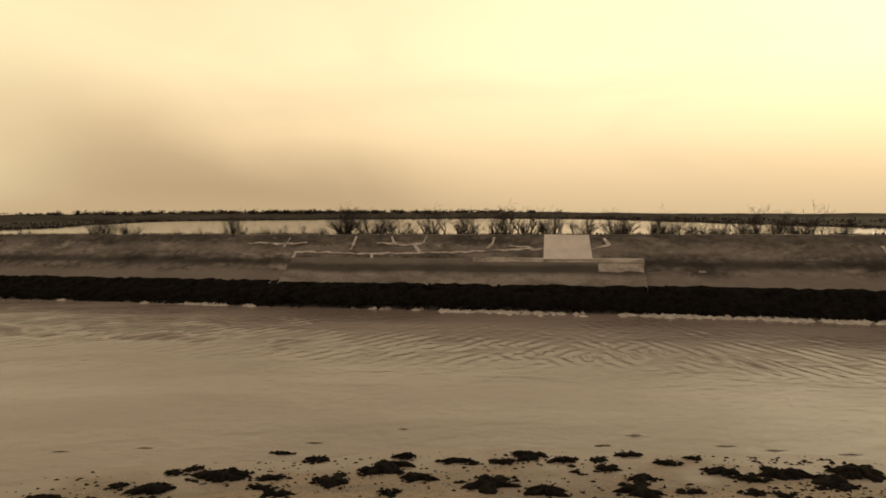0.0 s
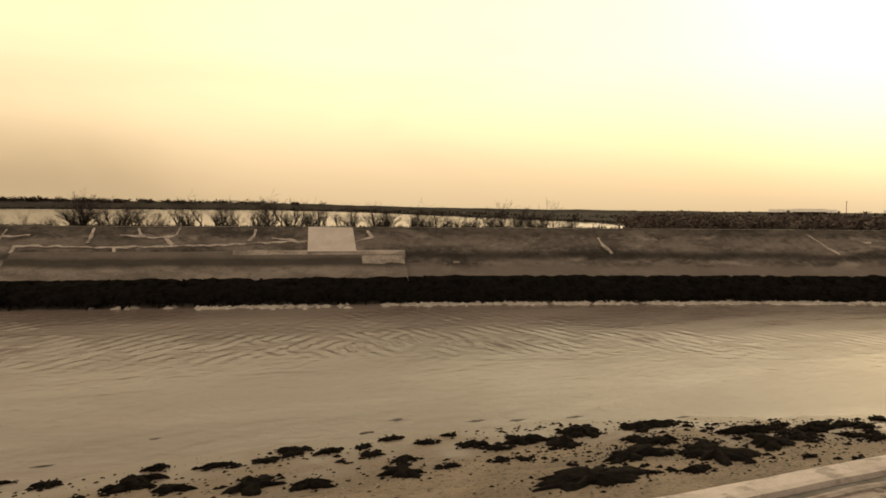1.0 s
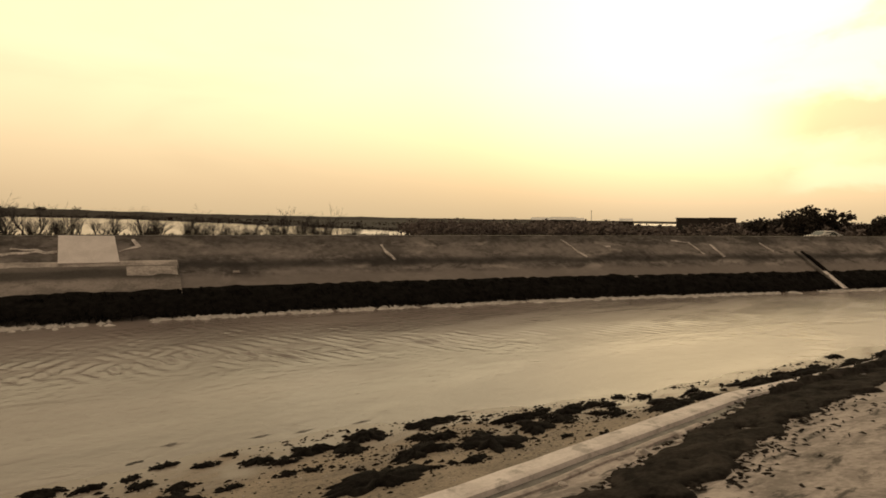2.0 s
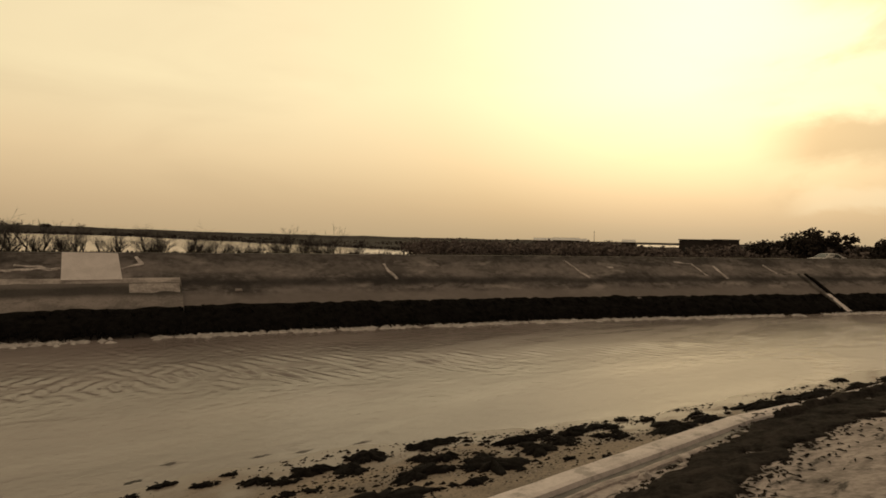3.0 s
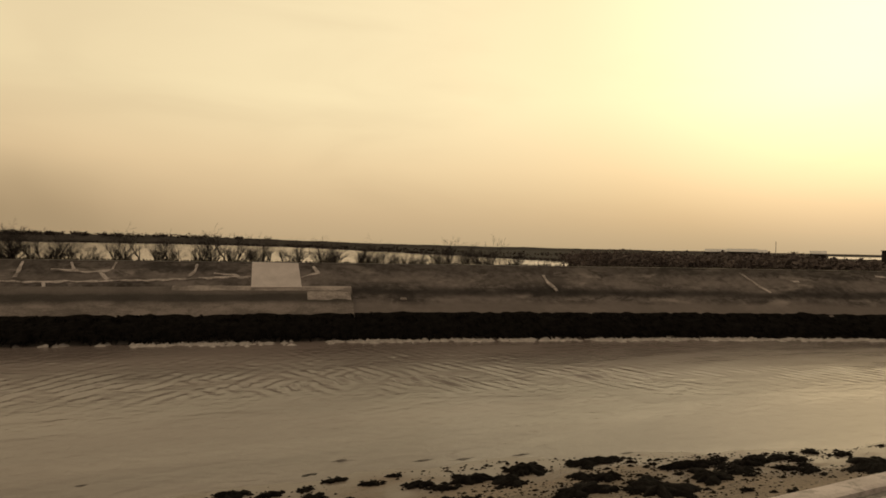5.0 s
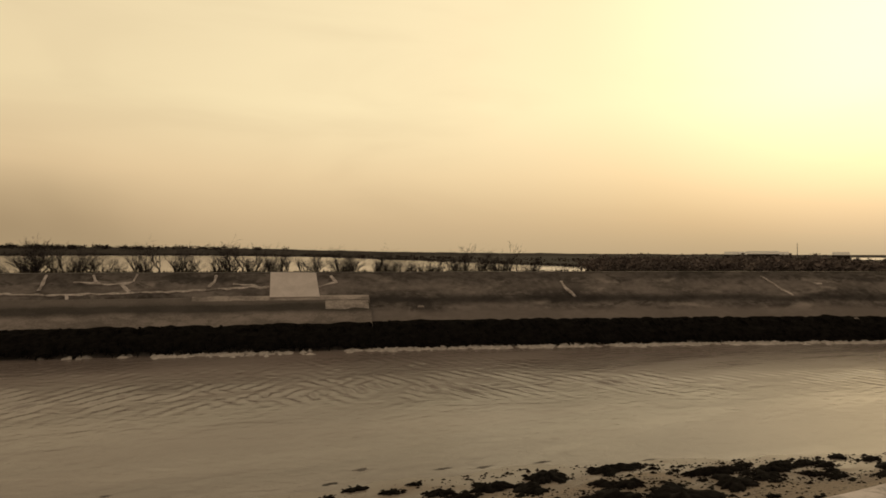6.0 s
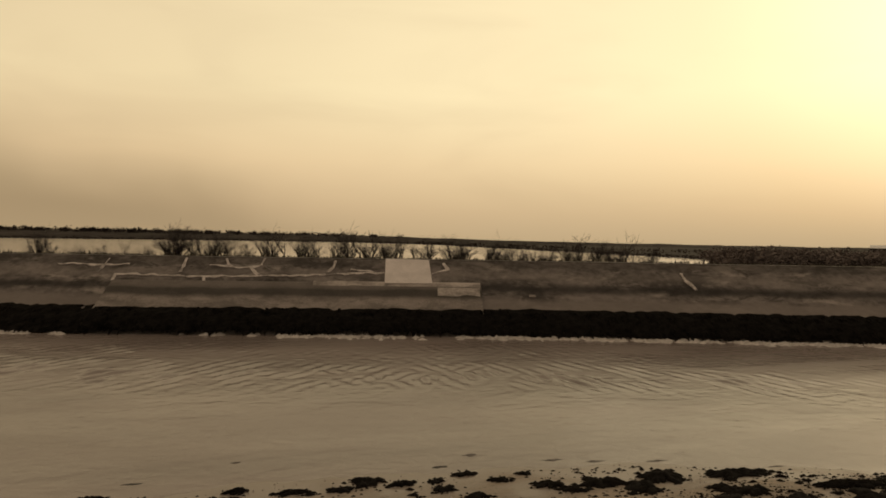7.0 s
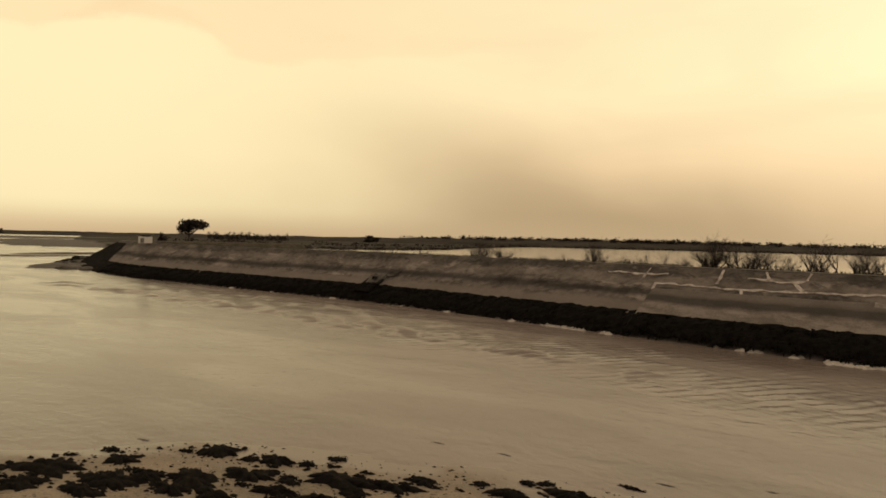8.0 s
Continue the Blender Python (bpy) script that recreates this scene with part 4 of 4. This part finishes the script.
def far_woods():
    """Woods, hedges and scrub on the low land, in rows too far off to count."""
    rng = random.Random(31)
    v, f = [], []
    for _ in range(520):      # woods along the rise
        a = rng.triangular(-36, 11, -12)
        dist = rng.uniform(1350, 1600)
        h = 5.7 + dist * math.tan(radians(rise_at(a))) - rng.uniform(-1.5, 4)
        c = at_bearing(a, dist, h)
        tuft_cloud(v, f, rng, c, rng.uniform(5, 12), 6, rng.uniform(3.5, 7.0), 30, 2.3)
    for _ in range(700):      # bushes along the lagoon's far bank
        a = rng.uniform(-55, 36)
        dist = shore_at(a) * rng.uniform(1.01, 1.06)
        tuft_cloud(v, f, rng, at_bearing(a, dist, 1.6), dist * 0.006, 4, dist * 0.0016 + 0.3, 12, dist * 0.0016)
    for _ in range(420):      # hedges further back
        a = rng.uniform(-55, 58)
        dist = max(shore_at(max(min(a, 36), -55)) * 1.1, 260) * rng.uniform(1.0, 1.7)
        tuft_cloud(v, f, rng, at_bearing(a, dist, 2.0), dist * 0.008, 4, dist * 0.0020 + 0.5, 14, dist * 0.0016)
    tagged(solid("far_woods", v, f, WOODS), "dark distant woods and hedges beyond the lagoon", "woods", kind="stuff")


far_woods()


def scrub_belt():
    """A belt of leafless scrub behind the wall, where the lagoon ends."""
    rng = random.Random(41)
    v, f = [], []
    for _ in range(560):
        a = 36.5 + 41 * rng.random() ** 0.85
        dist = rng.uniform(118, 230)
        top = 5.7 + dist * math.tan(radians(-0.03 + 0.16 * noise.noise((a * 0.6, 0, 0)) + 0.12 * noise.noise((a * 2.1, 4, 0)) - 0.03 * max(0, 40 - a) - 0.36 * max(0.0, 1 - ((a - 58.3) / 2.4) ** 4)))
        h = max(top - 1.2, 1.0) * rng.uniform(0.6, 1.0)
        tuft_cloud(v, f, rng, at_bearing(a, dist, 1.2 + h * 0.5), h * 0.55 + 0.6, h * 0.5, h * 0.5, 120, 0.5)
    tagged(solid("scrub_belt", v, f, SCRUB), "dense dark winter scrub behind the sea wall", "scrub", kind="stuff")


scrub_belt()


# ---- bare shrubs and trees ----
def limb(v, f, a, b, r0, r1, sides):
    d = (b - a).normalized()
    u = d.orthogonal().normalized()
    w = d.cross(u)
    n = len(v)
    for p, r in ((a, r0), (b, r1)):
        for k in range(sides):
            t = 2 * math.pi * k / sides
            v.append(p + u * math.cos(t) * r + w * math.sin(t) * r)
    f += [(n + k, n + (k + 1) % sides, n + sides + (k + 1) % sides, n + sides + k) for k in range(sides)]


def grow(rng, thick, thin, at, way, length, radius, level, spread):
    """A bare branch that bends, tapers and forks."""
    p, d, steps = at.copy(), way.copy(), 3
    for k in range(steps):
        d = (d + Vector((rng.gauss(0, .16), rng.gauss(0, .16), rng.gauss(0.04, .10)))).normalized()
        q = p + d * length / steps
        r0, r1 = radius * (1 - 0.22 * k), radius * (1 - 0.22 * (k + 1))
        if level <= 1:
            limb(*thick, p, q, r0, r1, 5)
        else:
            limb(*thin, p, q, r0, r1, 3)
        if level < 4 and (k == 2 or level > 0 or (k == 1 and rng.random() < 0.35)) and (level < 2 or rng.random() < 0.75):
            for _ in range(rng.choice((3, 3, 4)) if level == 0 else rng.choice((1, 2, 2)) if level < 3 else rng.choice((1, 2))):
                side = (d + Vector((rng.gauss(0, spread), rng.gauss(0, spread), rng.uniform(-0.1, 0.5)))).normalized()
                grow(rng, thick, thin, q, side, length * rng.uniform(0.5, 0.72), max(r1 * 0.6, 0.009), level + 1, spread)
        p = q


def bare_shrub(seed, height, stems, spread):
    rng = random.Random(seed)
    thing = new("bare_shrub")
    thin = ([], [])
    for _ in range(stems):
        at = Vector((rng.gauss(0, 0.16 * stems), rng.gauss(0, .2), 0))
        way = Vector((rng.gauss(0, 0.22 + 0.05 * stems), rng.gauss(0, .2), 1)).normalized()
        thick = ([], [])
        grow(rng, thick, thin, at, way, height * rng.uniform(0.55, 0.72), 0.15 * height ** 0.6 * rng.uniform(0.7, 1.2), 0, spread)
        solid("stem", *thick, BARK, thing)
    tagged(solid("branchwork", *thin, BARK, thing), kind="stuff")
    return tagged(thing, "leafless many-stemmed shrub behind the sea wall", "shrub", "shrubs behind the wall")


KINDS = [bare_shrub(100 + k, 4.0, n, sp) for k, (n, sp) in enumerate(((2, .5), (3, .55), (4, .6), (1, .5), (5, .7), (3, .45)))]
# bearing, distance, height, kind
SHRUBS = [(-26.9, 84, 4.6, 4), (-17.8, 82, 4.5, 2), (-14.4, 80, 3.6, 4), (-11.8, 84, 3.4, 1), (-8.0, 80, 5.2, 2), (-8.3, 80, 6.7, 3), (-7.0, 78, 5.4, 4), (-6.1, 82, 4.9, 1), (-4.7, 80, 4.3, 5),
          (-2.4, 80, 3.8, 4), (-0.5, 80, 5.1, 2), (1.5, 82, 4.6, 1), (2.5, 80, 4.6, 2), (4.6, 81, 4.8, 1), (6.0, 79, 5.3, 2)]
SHRUBS_EAST = [(7.3, 80, 4.9, 1), (8.5, 82, 4.7, 5), (10.0, 80, 4.6, 2), (11.3, 80, 4.6, 5), (14.2, 78, 4.9, 4), (15.3, 80, 4.7, 1), (16.8, 77, 4.2, 4), (18.7, 77, 4.6, 2), (19.9, 79, 4.2, 4),
               (22.6, 76, 3.9, 4), (24.0, 77, 3.9, 4), (26.5, 75, 6.2, 3), (26.5, 76, 4.8, 4), (28.5, 74, 4.0, 4), (31.0, 74, 4.2, 4)]
SHRUBS_WEST = [(-27.6, 86, 4.3, 2), (-21.5, 84, 3.3, 4), (-18.6, 83, 4.0, 1), (-15.2, 82, 3.1, 4), (-33.5, 88, 3.4, 4), (-9.6, 82, 3.6, 4)]
rng = random.Random(51)
used = set()
for row in SHRUBS + SHRUBS_EAST + SHRUBS_WEST:
    az, dist, h, kind = row
    p = at_bearing(az, dist, 1.2)
    k = h / 4.0 * 0.77
    m = pose(p.x, p.y, p.z, 0, 0, rng.uniform(-30, 30) + (180 if rng.random() < .5 else 0)) @ Matrix.Diagonal((k, k, k, 1))
    if kind in used:
        ob = copy_thing(KINDS[kind], m)
        ob.matrix_basis = m
    else:
        used.add(kind)
        KINDS[kind].matrix_basis = m
    ob = None
for k, ob in enumerate(KINDS):
    if k not in used:
        p = at_bearing(29.6 + k, 78, 1.2)
        ob.matrix_basis = pose(p.x, p.y, p.z)


def crest_scrub():
    """Tufts of dead grass and low twigs along the wall's crest."""
    rng = random.Random(61)
    v, f = [], []
    for _ in range(5200):
        s = rng.uniform(-95, 100)
        if noise.noise((s * 0.25, 3, 0)) < -0.2 and rng.random() < 0.7:
            continue
        x, y = on_line(s, rng.uniform(7.6, 9.4))
        h = rng.uniform(0.05, 0.2) * (2.0 if noise.noise((s * 0.4, 7, 0)) > 0.25 and rng.random() < 0.3 else 1)
        n = len(v)
        v += [(x - .05, y, 4.3), (x + .05, y, 4.3), (x + rng.uniform(-.14, .14), y, 4.33 + h), (x, y + .06, 4.3)]
        f += [(n, n + 1, n + 2), (n + 1, n + 3, n + 2), (n + 3, n, n + 2)]
    tagged(solid("crest_grass", v, f, GRASS), "dead grass tufts along the crest of the wall", "grass", kind="stuff")


crest_scrub()


def leafy_tree(name, seed, height, wide, crown_low, label, category, group="", flat=0.5, tufts=1500, limbs=9):
    """A dark evergreen: tapered trunk, limbs and an uneven crown of small clumps."""
    rng = random.Random(seed)
    thing = new(name)
    tv, tf = [], []
    base, fork = Vector((0, 0, 0)), Vector((0.1, 0, max(crown_low, 0.5)))
    limb(tv, tf, base, fork, 0.05 * height, 0.035 * height, 8)
    cv, cf = [], []
    for k in range(limbs):
        t = 2.4 * k + rng.uniform(-.3, .3)
        r = wide * 0.5 * (0.12 + 0.72 * ((k * 0.618) % 1.0))
        z = crown_low + (height - crown_low) * rng.uniform(0.35 if crown_low > 1 else 0.1, 0.92) * (1 - flat * (r / (wide * 0.5)) ** 2 * 0.6)
        tip = Vector((r * math.cos(t), r * math.sin(t), z))
        mid = (fork + tip) / 2 + Vector((0, 0, -0.06 * height))
        limb(tv, tf, fork, mid, 0.02 * height, 0.012 * height, 5)
        limb(tv, tf, mid, tip, 0.012 * height, 0.004 * height, 5)
        tuft_cloud(cv, cf, rng, tip, wide * 0.2, wide * 0.2, (height - crown_low) * 0.22, tufts // limbs, wide * 0.045 * (1.4 if crown_low < 1 else 1.0))
    solid("trunk", tv, tf, BARK, thing)
    solid("crown", cv, cf, LEAF, thing)
    return tagged(thing, label, category, group)


big = leafy_tree("evergreen_tree", 201, 12.2, 15.0, 4.4, "lone dark flat-topped evergreen on the marsh", "tree", "", 0.5, 3000, 17)
p = at_bearing(-53.1, 335, 1.2)
big.matrix_basis = pose(p.x, p.y, p.z)

small = leafy_tree("conifer", 210, 5.6, 7.0, 0.2, "small dark conifer in a distant row", "tree", "row of conifers", 0.9, 320)
spots = [(-51.4 + 6.0 * k / 17, 800 + 20 * math.sin(k * 1.7)) for k in range(18)]
rng = random.Random(71)
for k, (az, dist) in enumerate(spots):
    p = at_bearing(az + rng.uniform(-.1, .1), dist, 1.2)
    q = rng.uniform(0.8, 1.2)
    m = pose(p.x, p.y, p.z, 0, 0, rng.uniform(0, 360)) @ Matrix.Diagonal((q * 1.5, q * 1.5, q * 1.55, 1))
    if k == 0:
        small.matrix_basis = m
    else:
        copy_thing(small, m).matrix_basis = m

for name, az, dist, h, w, low, label in (("thicket", -38.0, 1000, 10.5, 26.0, 0.3, "round dark thicket alone on the flat land"),
                                         ("thicket", -66.8, 1180, 13.0, 30.0, 0.3, "distant dark thicket on the low shore"),
                                         ("thicket", -55.2, 330, 6.0, 5.0, 0.4, "small dark thicket near the lone tree")):
    ob = leafy_tree(name, int(dist + h * 10), h, w, low, label, "bush", "", 0.9, 900)
    p = at_bearing(az, dist, 1.2)
    ob.matrix_basis = pose(p.x, p.y, p.z)

EAST_TREES = [(66.0, 132, 5.4, 5.0), (67.3, 128, 5.4, 6.0), (68.7, 126, 6.4, 6.5), (69.6, 122, 6.8, 5.5), (70.8, 126, 6.4, 6.0), (72.0, 128, 5.8, 6.5), (73.8, 120, 6.0, 6.0), (74.8, 118, 5.9, 5.0), (76.9, 122, 5.6, 4.6), (78.9, 125, 5.2, 6.0)]
for k, (az, dist, h, w) in enumerate(EAST_TREES):
    ob = leafy_tree("evergreen_bush", 300 + k, h * 1.02, w, 0.5, "tall dark evergreen bush behind the sea wall", "bush", "evergreens behind the wall", 0.6, 1700, 15)
    p = at_bearing(az, dist, 1.2)
    ob.matrix_basis = pose(p.x, p.y, p.z)


# ---- buildings and the parked car ----
def dark_shed(az, dist):
    thing = tagged(new("shed"), "long dark flat-roofed shed behind the scrub", "building")
    for k, (x, w, h) in enumerate(((-2.7, 6.6, 5.15), (3.2, 5.2, 5.25))):
        bm = bmesh.new()
        box(bm, (w, 7.0, h), (x, 0, h / 2), 0.25)
        part("wall", bm, DARK_WALL, thing)
        bm = bmesh.new()
        box(bm, (w + 0.3, 7.3, 0.18), (x, 0, h + 0.05), 0.06)
        part("roof", bm, DARK_WALL, thing)
    for x in (-4.4, -1.4, 1.8, 4.2):
        bm = bmesh.new()
        box(bm, (1.4, 0.1, 1.1), (x, -3.53, 3.2), 0.02)
        pane = part("window", bm, GLASS, thing)
        bm = bmesh.new()
        for dx, dz, w, h in ((0, 0.6, 1.6, 0.1), (0, -0.6, 1.6, 0.1), (0.75, 0, 0.1, 1.2), (-0.75, 0, 0.1, 1.2)):
            box(bm, (w, 0.12, h), (x + dx, -3.56, 3.2 + dz))
        part("frame", bm, DARK_WALL, pane)
    p = at_bearing(az, dist, 1.2)
    thing.matrix_basis = pose(p.x, p.y, p.z, 0, 0, -az)


dark_shed(62.3, 150)


def greenhouse(az, dist, w, h, z=1.2):
    """A long low pale glasshouse or barn with a pitched roof."""
    thing = tagged(new("barn"), "long low pale-roofed barn in the distance", "building", "barns far off")
    bm = bmesh.new()
    box(bm, (w, 12, h), (0, 0, h / 2), 0.05)
    part("wall", bm, DARK_WALL, thing)
    v = [(-w / 2, -6.4, h), (w / 2, -6.4, h), (w / 2, 0, h + 1.6), (-w / 2, 0, h + 1.6), (-w / 2, 6.4, h), (w / 2, 6.4, h)]
    solid("roof", v, [(0, 1, 2, 3), (3, 2, 5, 4), (0, 3, 4), (1, 5, 2), (0, 4, 5, 1)], PALE_PAINT, thing, "pale metal roof")
    p = at_bearing(az, dist, z)
    thing.matrix_basis = pose(p.x, p.y, p.z, 0, 0, -az)


for row in ((48.8, 390, 14, 4.3), (50.6, 380, 15, 4.6), (51.9, 385, 7, 4.2), (55.9, 400, 8, 4.2)):
    greenhouse(*row)


def mast(az, dist, top):
    thing = tagged(new("mast"), "thin distant steel mast", "mast")
    v, f = [], []
    limb(v, f, Vector((0, 0, 0)), Vector((0, 0, top)), 0.22, 0.12, 6)
    solid("pole", v, f, STEEL, thing)
    v, f = [], []
    limb(v, f, Vector((-0.7, 0, top * 0.92)), Vector((0.7, 0, top * 0.92)), 0.09, 0.09, 4)
    solid("crossarm", v, f, STEEL, thing)
    p = at_bearing(az, dist, 1.2)
    thing.matrix_basis = pose(p.x, p.y, p.z)


mast(53.0, 380, 10.4)


def utility_hut(az, dist):
    thing = tagged(new("utility_hut"), "small white hut with a dark roof on the crest", "hut")
    bm = bmesh.new()
    box(bm, (1.9, 1.5, 1.0), (0, 0, 0.5), 0.03)
    part("body", bm, PALE_PAINT, thing)
    bm = bmesh.new()
    box(bm, (1.2, 1.7, 0.22), (0.1, 0, 1.1), 0.06)
    part("roof", bm, DARK_WALL, thing)
    bm = bmesh.new()
    box(bm, (0.5, 0.05, 0.7), (-0.4, -0.76, 0.4), 0.01)
    door = part("door", bm, STEEL, thing)
    bm = bmesh.new()
    box(bm, (0.04, 0.05, 0.12), (-0.22, -0.8, 0.42), 0.01)
    part("handle", bm, RUBBER, door)
    p = at_bearing(az, dist, 4.28)
    thing.matrix_basis = pose(p.x, p.y, p.z, 0, 0, -az)


utility_hut(-56.4, 106)


def parked_car(s, off, z):
    thing = tagged(new("car"), "pale hatchback parked behind the crest of the wall", "car")
    side = [(-2.0, 0.35), (-2.02, 0.75), (-1.75, 0.92), (-0.95, 1.0), (-0.35, 1.42), (0.75, 1.46), (1.5, 1.12), (1.95, 0.98), (2.02, 0.5), (1.95, 0.32)]
    rows = []
    for y, q in ((-0.86, 0.93), (-0.8, 1.0), (0.8, 1.0), (0.86, 0.93)):
        rows.append([(x * (0.98 if abs(y) > .82 else 1), y * (0.84 if h > 1.1 else 1), h * q if h > 0.9 else h) for x, h in side])
    v, f = sheet(rows)
    f += [tuple(range(10)), tuple(reversed(range(30, 40))), tuple(k * 10 for k in range(4)), tuple(k * 10 + 9 for k in reversed(range(4)))]
    solid("body", v, f, PALE_PAINT, thing)
    for y in (-0.79, 0.79):
        q = 0.02 if y > 0 else -0.02
        solid("side_window", [(-0.75, y + q, 1.0), (1.3, y + q, 1.02), (0.7, y * 0.9 + q, 1.36), (-0.3, y * 0.9 + q, 1.34)], [(0, 1, 2, 3)], GLASS, thing)
    solid("windscreen", [(-0.98, -0.66, 1.04), (-0.98, 0.66, 1.04), (-0.4, 0.6, 1.42), (-0.4, -0.6, 1.42)], [(0, 1, 2, 3)], GLASS, thing)
    for x in (-1.3, 1.25):
        for y in (-0.78, 0.78):
            bm = bmesh.new()
            bmesh.ops.create_cone(bm, cap_ends=True, segments=18, radius1=0.31, radius2=0.31, depth=0.2, matrix=Matrix.Translation((x, y, 0.31)) @ Matrix.Rotation(radians(90), 4, "X"))
            wheel = part("wheel", bm, RUBBER, thing)
            bm = bmesh.new()
            bmesh.ops.create_cone(bm, cap_ends=True, segments=14, radius1=0.19, radius2=0.17, depth=0.03, matrix=Matrix.Translation((x, y * 1.14, 0.31)) @ Matrix.Rotation(radians(90), 4, "X"))
            part("rim", bm, STEEL, wheel, "dull steel rim")
    x, y = on_line(s, off)
    thing.matrix_basis = pose(x, y, z, 0, 0, -24)


parked_car(76.3, 12.2, 3.4)
